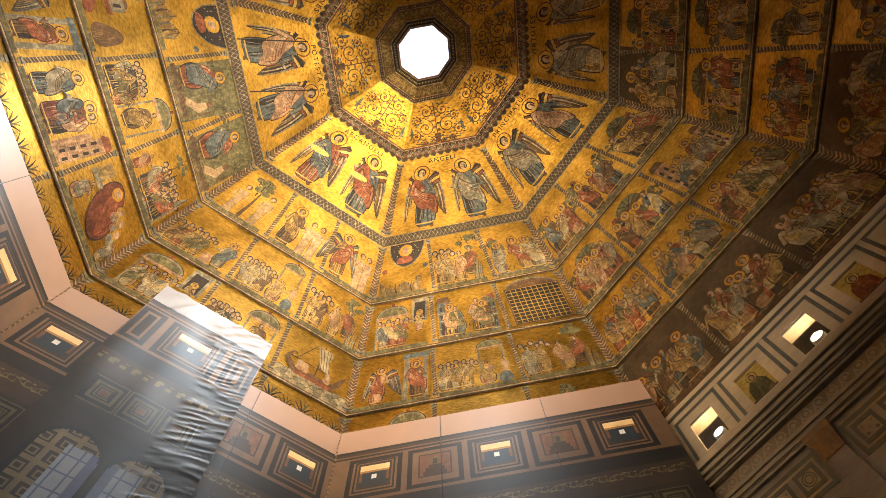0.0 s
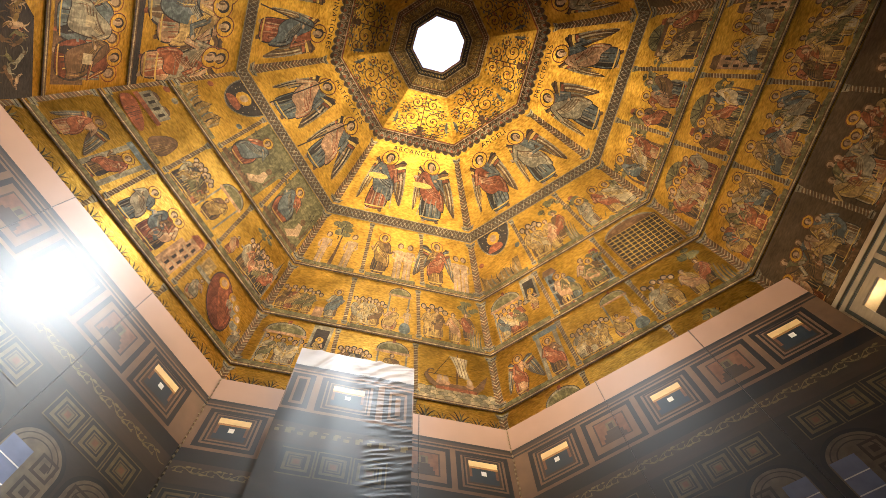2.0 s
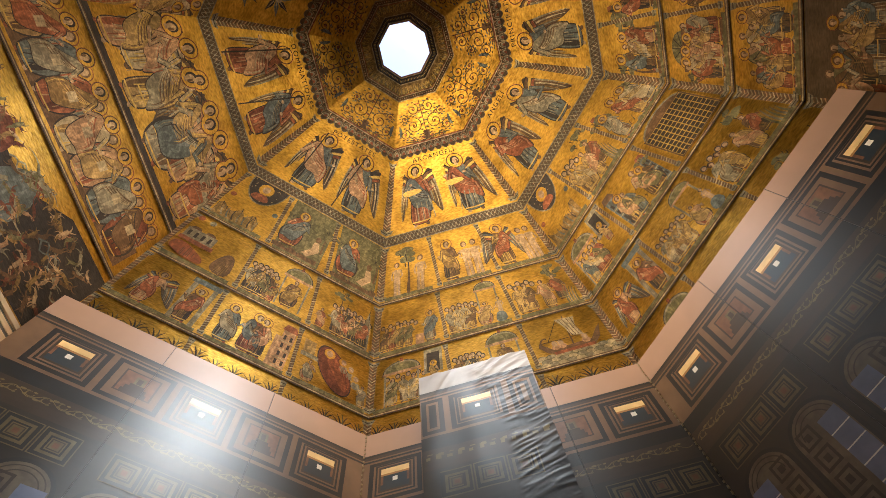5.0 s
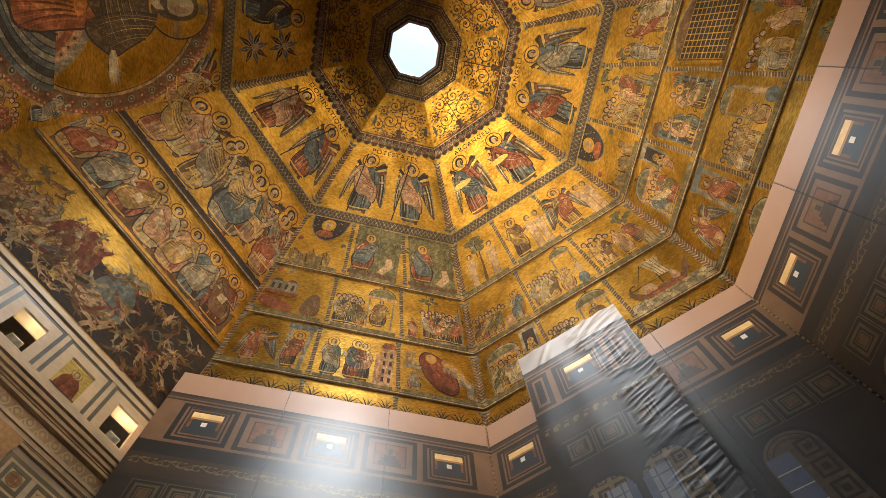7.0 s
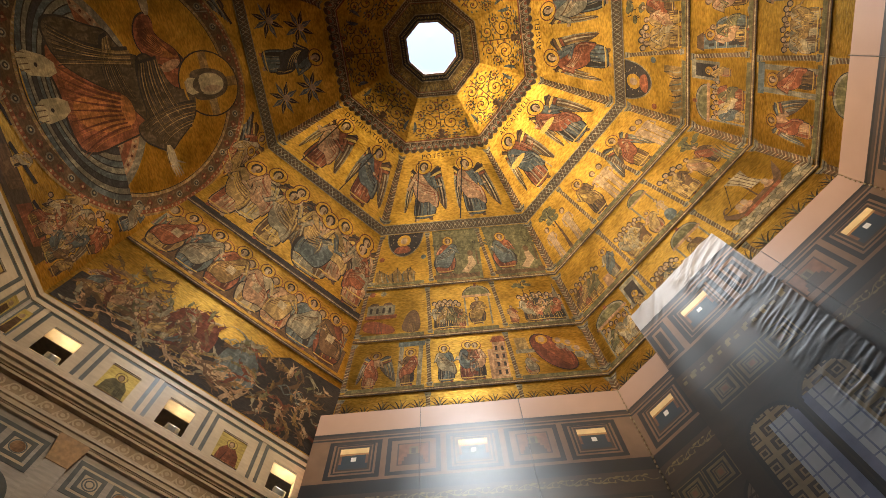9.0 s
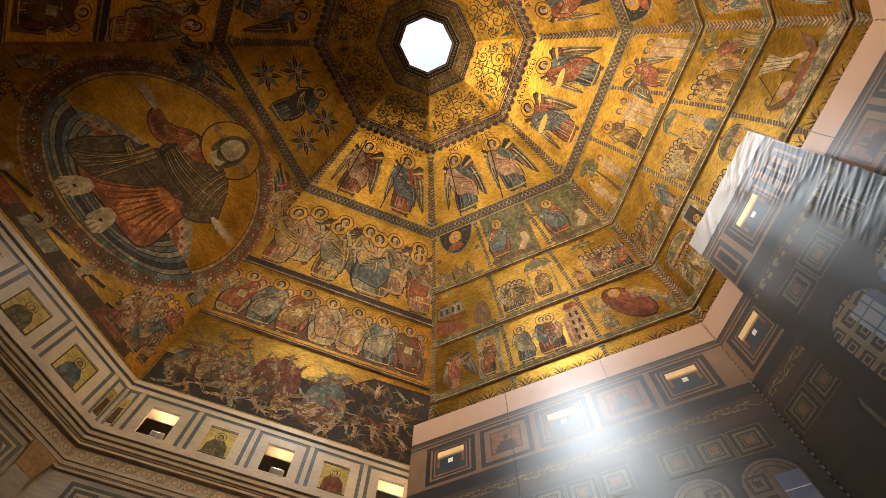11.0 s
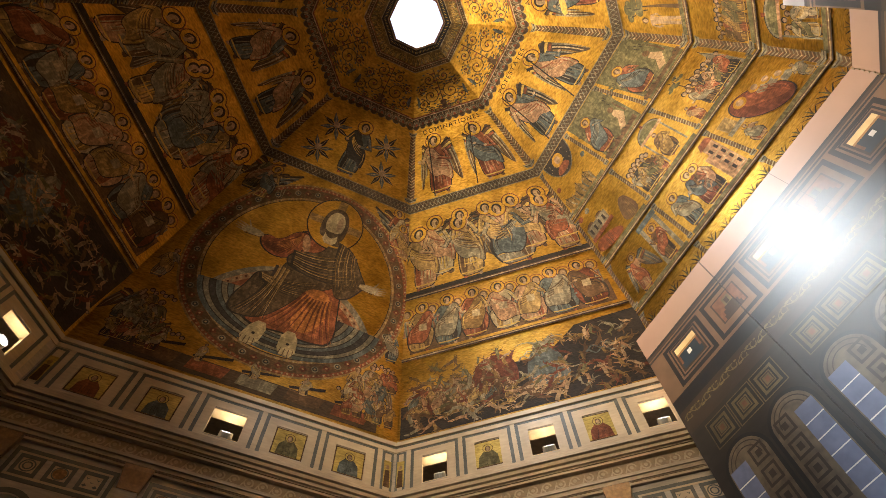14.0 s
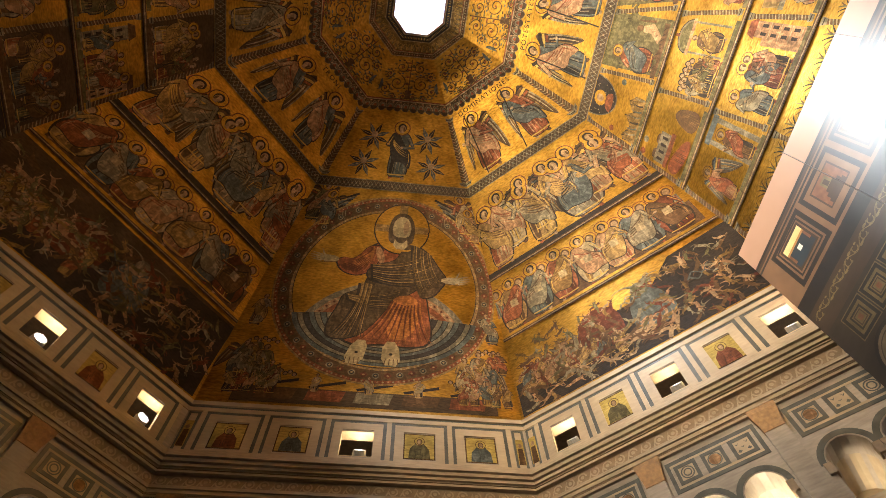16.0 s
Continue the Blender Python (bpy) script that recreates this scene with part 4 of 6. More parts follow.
        b.poly(rounded([(sg * hw * 0.92, -0.1), (sg * hw * 0.98, -0.45), (sg * hw * 1.02, -0.95), (sg * hw * 0.84, -0.55)]), M_BLUE, 0.012)
    b.stroke([(0, -1.25), (0, 1.0)], 0.05, M_BROWN, 0.010)
    b.poly(rounded([(-0.2, -1.25), (0.2, -1.25), (0.1, -1.0), (0.22, -0.75), (-0.22, -0.75), (-0.1, -1.0)], 1), M_BROWN, 0.014)
    for i in range(8):
        b.disc((-1) ** i * 0.12, -0.6 + 0.2 * i, 0.12, 0.045, (M_GREEN, M_RED)[i % 2], 0.013, 8)
    b.stroke([(-hw * 0.9, -1.42), (hw * 0.9, -1.42)], 0.05, M_BROWN, 0.012)
    b.done("mosaic_scroll", ceiling, "green leaf scrolls and vases on gold mosaic")

# hierarchies of angels: two tall winged shapes a side, column between the sides, title above
TITLES = {0: "PRINCIPATUS", 1: "ANGELI", 2: "ARCANGELI", 3: "POTESTATES", 4: "DOMINATIONES", 7: "VIRTUTES", 6: "TRONI"}
for s in SIDES:
    rnd = random.Random(200 + s.k)
    b = vault_board(s, 0.5, radians(47.5))
    y0 = -(47.5 - 41.5) / DEG_M
    if s.k == 5:
        saint(b, rnd, 0.0, y0 + 0.1, 3.4, M_BLUE, C_BLUE, True)
        for sg in (-1, 1):
            for cy in (y0 + 0.95, y0 + 2.55):
                cx = sg * (1.75 - 0.35 * (cy > 0))
                for i in range(8):
                    a = i * math.pi / 4 + 0.39
                    b.poly([(cx, cy), (cx + 0.42 * math.cos(a - 0.3), cy + 0.42 * math.sin(a - 0.3)), (cx + 0.85 * math.cos(a), cy + 0.85 * math.sin(a)), (cx + 0.42 * math.cos(a + 0.3), cy + 0.42 * math.sin(a + 0.3))], INK if i % 2 else M_BLUE, 0.010)
                    b.stroke([(cx + 0.2 * math.cos(a), cy + 0.2 * math.sin(a)), (cx + 0.75 * math.cos(a), cy + 0.75 * math.sin(a))], 0.04, M_WHITE, 0.016, True)
                b.disc(cx, cy + 0.1, 0.17, 0.2, M_SKIN, 0.02, 10)
    else:
        for sg in (-1, 1):
            saint(b, rnd, sg * 1.2 - 0.1, y0 + 0.05, 3.55, rnd.choice((M_BLUE, M_RED, M_BROWN)) if s.k != 7 else M_WHITE, rnd.choice((M_PINK, M_GREY, M_RED, M_BLUE)), True, 0.02 * sg, False, M_BROWN if s.k != 3 else INK, 1)
            if s.k in (3, 4):
                b.stroke([(sg * 1.15 - 0.75, y0), (sg * 1.15 - 0.25, y0 + 3.6)], 0.06, INK, 0.034)
            if s.k == 2:
                b.poly(rounded([(sg * 1.15 - 1.0, y0 + 2.2), (sg * 1.15 - 0.1, y0 + 2.25), (sg * 1.15 + 0.15, y0 + 2.0), (sg * 1.15 - 0.85, y0 + 1.85)], 1), GOLD_LIGHT, 0.034)
                for i in range(4):
                    b.stroke([(sg * 1.15 - 0.45 + 0.3 * i, y0 + 0.35), (sg * 1.15 - 0.35 + 0.25 * i, y0 + 1.4)], 0.05, M_GREY, 0.034)
    b.done("mosaic_angel_field", ceiling, "two tall winged angel shapes in robes on gold mosaic")
    if s.k in TITLES:
        td = bpy.data.curves.new("title", "FONT")
        td.body, td.size, td.align_x, td.align_y, td.extrude, td.space_character = TITLES[s.k], 0.36, "CENTER", "CENTER", 0.004, 1.25
        td.materials.append(INK)
        th = radians(53.75)
        x_ax = s.along
        y_ax = (s.at(0.5, th + 0.01) - s.at(0.5, th - 0.01)).normalized()
        m = Matrix((x_ax, y_ax, x_ax.cross(y_ax))).transposed().to_4x4()
        m.translation = s.at(0.5, th, 0.03)
        to = new("mosaic_title", td)
        to.parent = ceiling
        to.matrix_world = m

# columns up the groins
def groin_columns(s, tiers):
    b = band_board(s)
    for lo, hi in tiers:
        for side in (0, 1):
            mid = radians((lo + hi) / 2)
            w = 0.19 / s.width(mid)
            n = int((hi - lo) / 0.55)
            ed = (lambda x: x) if side == 0 else (lambda x: 1 - x)
            b.rect(ed(0), ed(w), lo + 0.3, hi - 0.3, M_BROWN, 0.024)
            for i in range(n):
                y = lo + 0.35 + (hi - lo - 0.9) * i / n
                b.poly([(ed(0), y), (ed(0), y + 0.16), (ed(w), y + 0.38), (ed(w), y + 0.22)], (M_WHITE, M_GREY, M_PINK)[(i + s.k) % 3], 0.028)
            for yy in (lo + 0.3, hi - 0.95):
                b.poly([(ed(0), yy), (ed(w * 1.25), yy), (ed(w * 1.7), yy + 0.65), (ed(0), yy + 0.65)], M_GREY, 0.032)
                b.rect(ed(0), ed(w * 1.4), yy + 0.25, yy + 0.37, INK, 0.036)
    b.done("mosaic_column", ceiling, "twisted columns in mosaic along the groins")


for s in SIDES:
    t = [(41.3, 54.4)]
    if s.k in (0, 1, 2, 3, 7):
        t += [(29.7, 39.6), (20.3, 29.2), (11.0, 19.8), (0.0, 10.4)]
    groin_columns(s, t)

# narrative fields, three to a tier
KINDS = {
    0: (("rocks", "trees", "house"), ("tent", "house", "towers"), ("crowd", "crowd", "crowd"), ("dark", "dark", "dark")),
    1: (("firmament", "sheaves", "rocks"), ("under_roof", "towers", "grille"), ("annunciation", "group_canopy", "sheaves"), ("court", "group_one", "soldiers")),
    2: (("pair_tree", "robed_pair", "driven"), ("group_one", "group_canopy", "sheaves"), ("under_roof", "court", "ship"), ("plants", "plants", "plants")),
    3: (("firmament", "garden", "garden"), ("dream", "court", "soldiers"), ("annunciation", "embrace", "shell"), ("plants", "plants", "plants")),
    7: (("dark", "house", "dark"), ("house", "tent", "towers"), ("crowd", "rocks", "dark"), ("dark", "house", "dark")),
}
SPECIAL = ("pair_tree", "robed_pair", "driven", "group_one", "group_canopy", "sheaves", "under_roof", "firmament", "dream", "court", "soldiers", "annunciation", "embrace", "plants")
BANDS = ((29.9, 39.5), (20.4, 29.2), (11.1, 19.75), (0.1, 10.4))
for k, rows in KINDS.items():
    s = SIDES[k]
    for j, (kinds, (lo, hi)) in enumerate(zip(rows, BANDS)):
        for i, kind in enumerate(kinds):
            rnd = random.Random(1000 + 97 * k + 13 * j + i)
            mid = radians((lo + hi) / 2)
            b = vault_board(s, (i + 0.5) / 3, mid)
            w, h = s.width(mid) / 3 - 0.3, (hi - lo) / DEG_M
            if kind == "ship":
                ship(b, rnd, w, h)
            elif kind == "shell":
                red_shell(b, rnd, w, h)
            elif kind in SPECIAL:
                special(b, rnd, w, h, kind)
            elif kind == "grille":
                grille(b, w, h)
            else:
                fill_scene(b, rnd, w, h, kind)
            if i:
                spiral_column(b, -w / 2 - 0.15, -h / 2 + 0.05, h / 2 - 0.05, 0.17)
            b.done("mosaic_field", ceiling, "narrative mosaic field with robed shapes and buildings on gold")

# the two Judgement sides: three long rows
for k in (4, 6):
    s = SIDES[k]
    rnd = random.Random(300 + k)
    mid = radians(31.5)
    b = vault_board(s, 0.5, mid)
    w, y0 = s.width(radians(30)) * 0.47, -(31.5 - 24.2) / DEG_M
    b.rect(-s.width(radians(24)) / 2, s.width(radians(24)) / 2, y0 - 0.05, y0 + 0.28, INK, 0.008)
    for i in range(5):
        x = -w * 0.62 + 1.5 * w * i / 4
        saint(b, rnd, x, y0 + 0.75, 3.55, rnd.choice((M_WHITE, M_GREY, M_PINK)), rnd.choice((M_PINK, M_TAN, M_GREY)), True, -0.03, False, M_BROWN)
    for i in range(4):
        x = -w * 0.84 + 1.72 * w * i / 3
        saint(b, rnd, x, y0 + 0.22, rnd.uniform(3.6, 3.9), (M_PINK, M_TAN, M_GREY, M_PINK)[i], (M_TAN, M_GREY, M_BLUE, M_RED)[i], True, -0.05, i == 2, (M_GREY, M_BROWN, M_BLUE, M_GREY)[i])
    b.done("mosaic_angel_row", ceiling, "crowded row of haloed winged shapes on gold mosaic")
    b = vault_board(s, 0.5, radians(18.6))
    hh = (24 - 13.2) / DEG_M
    y0 = -hh / 2 + 0.15
    w = s.width(radians(18.6)) * 0.48
    b.rect(-w, w, y0 + 0.1, y0 + 1.35, M_BROWN, 0.005)
    for i in range(8):
        x = -w + 2 * w * (i + 0.02) / 7.4
        b.rect(x - 0.28, x + 0.28, y0 + 1.1, y0 + 2.0, M_GREY, 0.006)
        for q in range(5):
            b.rect(x - 0.24 + 0.1 * q, x - 0.19 + 0.1 * q, y0 + 1.15, y0 + 1.95, (M_RED, M_BLUE)[q % 2], 0.0068)
        b.disc(x, y0 + 2.36, 0.34, 0.34, M_RED, 0.0072, 16)
        b.disc(x, y0 + 2.36, 0.30, 0.30, GOLD, 0.0080, 16)
        b.disc(x, y0 + 2.36, 0.20, 0.23, M_BROWN, 0.0088, 12)
        b.disc(x, y0 + 2.32, 0.14, 0.19, M_SKIN, 0.0094, 12)
    for i in range(7):
        x = -w + 2 * w * (i + 0.55) / 7.3
        saint(b, rnd, x, y0 + 0.08, rnd.uniform(2.7, 2.9), (M_TAN, M_BLUE, M_RED, M_WHITE, M_PINK, M_BLUE, C_RED)[i], (M_RED, M_GREY, M_OCHRE, M_PINK, M_TAN, M_GREY, M_BROWN)[i], True, 0.0, True)
        b.poly([(x - 0.16, y0 + 1.25), (x + 0.2, y0 + 1.22), (x + 0.22, y0 + 1.6), (x - 0.14, y0 + 1.62)], M_WHITE, 0.0315)
    b.done("mosaic_seated_row", ceiling, "row of seated haloed shapes on a long bench in mosaic")
    b = vault_board(s, 0.5, radians(6.6))
    h2 = 6.4 / DEG_M
    wb = s.width(radians(6.6)) / 2 - 0.08
    dark = [(-wb, -h2), (wb, -h2), (wb, h2 * 0.85), (wb * 0.5, h2 * 0.8), (wb * 0.2, h2 * 0.2), (-wb * 0.1, h2 * 0.25), (-wb * 0.3, h2 * 0.0), (-wb, -h2 * 0.2)]
    if k == 6:
        b.rect(-wb, wb, -h2, h2 * 0.9, M_DARK, 0.004)
    b.poly(dark, INK, 0.005)
    def body(x, y, a, L, m2, off):
        """One tangled bare shape: rounded trunk, bent limbs, small head."""
        dx, dy = math.cos(a), math.sin(a)
        b.stroke(bow((x, y), (x + dx * L * 0.6, y + dy * L * 0.6), rnd.uniform(-0.3, 0.3), 4), 0.20 * L + 0.04, m2, off)
        for e, f in ((0.0, 1.0), (0.6, -0.2)):
            for _ in range(2):
                c = a + (math.pi if e == 0 else 0) + rnd.uniform(-1.1, 1.1)
                px, py = x + dx * L * e, y + dy * L * e
                b.stroke(bow((px, py), (px + 0.55 * L * math.cos(c), py + 0.55 * L * math.sin(c)), rnd.uniform(-0.6, 0.6), 5), 0.11 * L + 0.01, m2, off + 0.0003, True)
        hx, hy = x + dx * L * 0.76, y + dy * L * 0.76
        b.disc(hx, hy, 0.11 * L + 0.01, 0.13 * L + 0.01, M_BROWN, off + 0.0005, 8)
        b.disc(hx - 0.01, hy - 0.015, 0.07 * L + 0.01, 0.09 * L + 0.01, m2, off + 0.0008, 8)

    # heaped heads and robes, the red mound, the great grey ringed shape
    for j in range(5):
        for i in range(12 - j):
            hx, hy = -wb * 0.93 + 0.26 * i + 0.13 * j, -h2 * 0.35 + 0.24 * j
            b.disc(hx, hy - 0.2, 0.16, 0.24, (M_OCHRE, M_BROWN, M_GREEN, M_TAN, M_RED)[(i + j) % 5], 0.0062 + 0.0003 * (5 - j), 8)
            b.disc(hx, hy, 0.10, 0.11, M_BROWN, 0.0066 + 0.0003 * (5 - j), 8)
            b.disc(hx, hy - 0.02, 0.07, 0.085, M_SKIN, 0.0070 + 0.0003 * (5 - j), 8)
    b.poly(rounded([(-wb * 0.45, -h2 * 0.5), (-wb * 0.05, -h2 * 0.5), (-wb * 0.02, h2 * 0.3), (-wb * 0.18, h2 * 0.62), (-wb * 0.38, h2 * 0.4)]), C_RED, 0.009)
    b.poly(rounded([(wb * 0.02, -h2 * 0.6), (wb * 0.36, -h2 * 0.6), (wb * 0.34, h2 * 0.1), (wb * 0.24, h2 * 0.45), (wb * 0.12, h2 * 0.45), (wb * 0.04, h2 * 0.1)]), M_BLUE, 0.010)
    b.disc(wb * 0.18, h2 * 0.45, 0.30, 0.34, M_GREY, 0.012, 14)
    for sg in (-1, 1):
        b.stroke(bow((wb * 0.18, h2 * 0.5), (wb * (0.18 + 0.2 * sg), h2 * 0.62), 0.35 * sg), 0.10, M_GREY, 0.014, True)
        b.stroke(bow((wb * 0.18 + sg * 0.3, h2 * 0.0), (wb * 0.18 + sg * 1.3, -h2 * 0.25), -0.4 * sg), 0.16, M_GREY, 0.014, True)
    for i in range(230):
        x, y = rnd.uniform(-wb * 0.93, wb * 0.95), rnd.uniform(-h2 * 0.92, h2 * 0.62)
        body(x, y, rnd.uniform(0, 6.28), rnd.uniform(0.32, 0.62), rnd.choice((M_SKIN, M_GREY, M_PINK, M_BROWN, M_OCHRE, M_GREEN, C_RED, M_BROWN)), 0.013 + 0.00007 * i)
    for i in range(7):
        x, y = rnd.uniform(-wb * 0.2, wb * 0.9), rnd.uniform(-h2 * 0.8, h2 * 0.5)
        b.stroke([(x + 0.13 * q, y + 0.14 * math.sin(q * 1.3 + i) + 0.03 * q * math.cos(i)) for q in range(9)], 0.075, (M_GREY, M_GREEN, M_BLUE)[i % 3], 0.032 + 0.0001 * i, True)
    for i in range(9):
        saint(b, rnd, rnd.uniform(-wb * 0.9, -wb * 0.1), rnd.uniform(-h2 * 0.85, -h2 * 0.3), 1.25, halo=False)
    b.done("mosaic_crowd_row", ceiling, "dark crowded mosaic field full of tangled pale shapes")

# the great medallion
s = SIDES[5]
rnd = random.Random(77)
b = vault_board(s, 0.530, radians(21.2))
RX, RY = 4.9, 5.35
b.disc(0, 0, RX, RY, M_BROWN, 0.008, 72)
for q, w, mm in ((1.0, 0.10, M_TAN), (0.975, 0.16, M_RED), (0.85, 0.12, M_TAN), (0.83, 0.05, INK)):
    b.ring(0, 0, RX * q, RY * q, w, mm, 0.014, 72)
for i in range(150):
    a = 2 * math.pi * i / 150
    for q in (0.975, 0.85):
        b.disc(RX * q * math.cos(a), RY * q * math.sin(a), 0.045, 0.05, (M_WHITE, M_PINK)[i % 2], 0.0165, 6)
for i in range(60):
    a = 2 * math.pi * i / 60
    cx, cy = RX * 0.912 * math.cos(a), RY * 0.912 * math.sin(a)
    if i % 2:
        b.disc(cx, cy, 0.15, 0.16, M_GREY, 0.016, 10)
        b.disc(cx, cy, 0.10, 0.11, C_BLUE, 0.018, 9)
        b.disc(cx, cy, 0.05, 0.05, M_WHITE, 0.020, 7)
    else:
        b.poly([(cx + 0.17 * math.cos(a + q * math.pi / 2), cy + 0.17 * math.sin(a + q * math.pi / 2)) for q in range(4)], C_RED, 0.016)
        b.disc(cx, cy, 0.05, 0.05, M_PINK, 0.018, 7)
b.disc(0, 0, RX * 0.83, RY * 0.83, GOLD, 0.020, 72)
# the bow that is the seat, rose and red with small squares, and the blue-grey waves under it
for i in range(5):
    b.ring(0.1, -3.6, RX * 0.76 - 0.27 * i, 3.75 - 0.30 * i, 0.29, (M_GREY, M_PINK, M_RED, M_PINK, M_BROWN)[i], 0.0225 + 0.0003 * i, 44, 22 + 3 * i, 158 - 3 * i)
for i in range(2):
    for q in range(40):
        a = radians(26 + 128 * q / 39)
        b.disc(0.1 + (RX * 0.76 - 0.27 - 0.54 * i) * math.cos(a), -3.6 + (3.45 - 0.6 * i) * math.sin(a), 0.06, 0.06, (C_RED, M_WHITE)[q % 2], 0.0245, 6)
for i in range(10):
    b.ring(0.1, -1.35, RX * (0.79 - 0.05 * i), RY * 0.55 * (1 - 0.055 * i), 0.21, (M_BLUE, M_GREY, C_BLUE, M_BLUE, M_GREY)[i % 5], 0.026 + 0.0003 * i, 44, 188, 352)
    b.ring(0.1, -1.35, RX * (0.765 - 0.05 * i), RY * 0.55 * (0.975 - 0.055 * i), 0.04, INK, 0.0295, 44, 188, 352)
# tunic, mantle, arms, plain head
tunic = rounded([(-1.0, 2.45), (0.0, 2.65), (0.8, 2.65), (1.75, 2.2), (1.9, 1.0), (1.75, 0.0), (1.85, -0.7), (2.2, -3.0), (1.2, -3.3), (0.1, -3.15), (-0.9, -3.35), (-1.7, -3.0), (-1.2, -1.2), (-0.8, 0.2), (-0.9, 1.1)])
b.poly([(0.3 + (px - 0.3) * 1.04, (py + 0.3) * 1.03 - 0.3) for px, py in tunic], INK, 0.033)
b.poly(tunic, M_RED, 0.035)
sleeve = rounded([(-1.0, 2.45), (-0.3, 2.35), (-0.6, 1.1), (-1.3, 0.55), (-2.1, 0.75), (-2.45, 1.35), (-2.1, 1.65), (-1.6, 1.5)])
b.poly([(-1.3 + (px + 1.3) * 1.07, 1.4 + (py - 1.4) * 1.07) for px, py in sleeve], INK, 0.036)
b.poly(sleeve, M_RED, 0.038)
b.poly(rounded([(-1.5, 1.3), (-0.9, 0.9), (-2.0, 0.8), (-2.3, 1.2)]), C_RED, 0.039)
mantle_low = rounded([(-0.9, 0.55), (0.6, 0.3), (1.5, 0.1), (0.9, -0.4), (0.2, -1.0), (-0.3, -2.0), (-1.0, -2.95), (-2.2, -3.1), (-2.3, -2.2), (-1.95, -1.2), (-1.85, -0.55), (-1.3, -0.3), (-1.0, 0.1)])
b.poly([(-0.8 + (px + 0.8) * 1.05, -1.2 + (py + 1.2) * 1.04) for px, py in mantle_low], INK, 0.0385)
b.poly(mantle_low, M_UMBER, 0.040)
mantle_top = rounded([(0.55, 2.68), (1.2, 2.6), (1.85, 2.15), (2.35, 1.3), (2.75, 0.75), (2.45, 0.2), (2.1, -0.35), (1.55, -0.5), (1.3, 0.2), (0.3, 0.15), (-0.75, 0.3), (-1.0, 0.85), (-0.55, 1.35), (0.4, 1.6)])
b.poly([(0.9 + (px - 0.9) * 1.04, 1.0 + (py - 1.0) * 1.04) for px, py in mantle_top], INK, 0.0405)
b.poly(mantle_top, M_UMBER, 0.042)
b.poly(rounded([(-0.75, 2.3), (-0.45, 2.4), (-0.15, 1.5), (-0.5, 1.35)], 1), M_PINK, 0.0415)
b.poly(rounded([(0.30, -0.5), (1.2, -0.3), (1.6, -0.9), (1.5, -2.2), (0.9, -3.0), (0.2, -2.8), (0.3, -1.6)]), M_ORANGE, 0.0405)
b.poly(rounded([(-1.3, 1.9), (-0.7, 2.1), (-1.0, 1.2), (-1.8, 1.15)]), M_ORANGE, 0.0395)
for i in range(9):
    q = i / 8
    dk, lt = ((INK, M_OCHRE), (INK, M_TAN), (INK, M_UMBER))[i % 3]
    for a, c, bd, wd, m1, m2 in (
            ((-0.85 + 0.12 * q, 1.25 - 0.85 * q), (1.75 + 0.4 * q, 2.15 - 1.5 * q), -0.20 - 0.06 * q, 0.085, dk, lt),
            ((1.0 + 0.85 * q, 2.55 - 0.5 * q), (1.5 + 0.9 * q, -0.2 + 0.8 * q), -0.12, 0.07, dk, lt),
            ((-1.2 + 0.5 * q, 0.15 - 0.1 * q), (-2.1 + 1.3 * q, -2.9), 0.16 - 0.2 * q, 0.09, dk, lt),
            ((-1.75 + 0.1 * q, -0.6 - 0.25 * q), (0.6 - 0.5 * q, -0.1 - 1.1 * q), -0.16, 0.06, dk, lt),
            ((0.35 + 1.1 * q, -0.75 - 0.2 * math.sin(3 * q)), (-0.9 + 2.95 * q, -3.15), 0.10 - 0.2 * q, 0.085, C_RED, M_ORANGE),
            ((-0.9 + 0.05 * q, 2.3 - 0.1 * q), (-1.3 - 0.9 * q, 0.7 + 0.5 * q), 0.2, 0.06, C_RED, M_ORANGE)):
        line = bow(a, c, bd, 7)
        b.stroke(line, wd * 1.35, m1, 0.044 + 0.0002 * i, True)
        b.stroke([(px + 0.11, py + 0.05) for px, py in line], wd * 0.65, m2, 0.0462 + 0.0001 * i, True)
for sg, hx, hy in ((-1, -3.05, 1.5), (1, 3.2, 0.72)):
    palm = rounded([(hx - sg * 0.75, hy - 0.2), (hx + sg * 0.1, hy - 0.26), (hx + sg * 0.15, hy + 0.18), (hx - sg * 0.7, hy + 0.12)], 1)
    b.poly(palm, M_PALE, 0.048)
    for i in range(4):
        b.stroke([(hx + sg * 0.05, hy - 0.2 + 0.11 * i), (hx + sg * (0.62 - 0.06 * abs(i - 1.5)), hy - 0.12 + 0.13 * i)], 0.10, M_PALE, 0.048, True)
    b.stroke([(hx - sg * 0.05, hy + 0.12), (hx + sg * 0.12, hy + 0.5)], 0.11, M_PALE, 0.048, True)
    b.stroke([(hx - sg * 0.7, hy - 0.22), (hx + sg * 0.1, hy - 0.28)], 0.03, M_BROWN, 0.050)
b.disc(0.42, 3.5, 1.36, 1.50, INK, 0.036, 32)
b.disc(0.42, 3.5, 1.30, 1.44, GOLD, 0.0415, 32)
for a in (0, 90, 180):
    b.stroke([(0.42 + 0.6 * math.cos(radians(a)), 3.5 + 0.7 * math.sin(radians(a))), (0.42 + 1.28 * math.cos(radians(a)), 3.5 + 1.42 * math.sin(radians(a)))], 0.40, M_TAN, 0.043)
b.poly(rounded([(-0.18, 2.75), (-0.24, 3.6), (-0.02, 4.3), (0.42, 4.5), (0.86, 4.3), (1.08, 3.6), (1.02, 2.75), (0.8, 2.6), (0.05, 2.6)]), M_UMBER, 0.047)
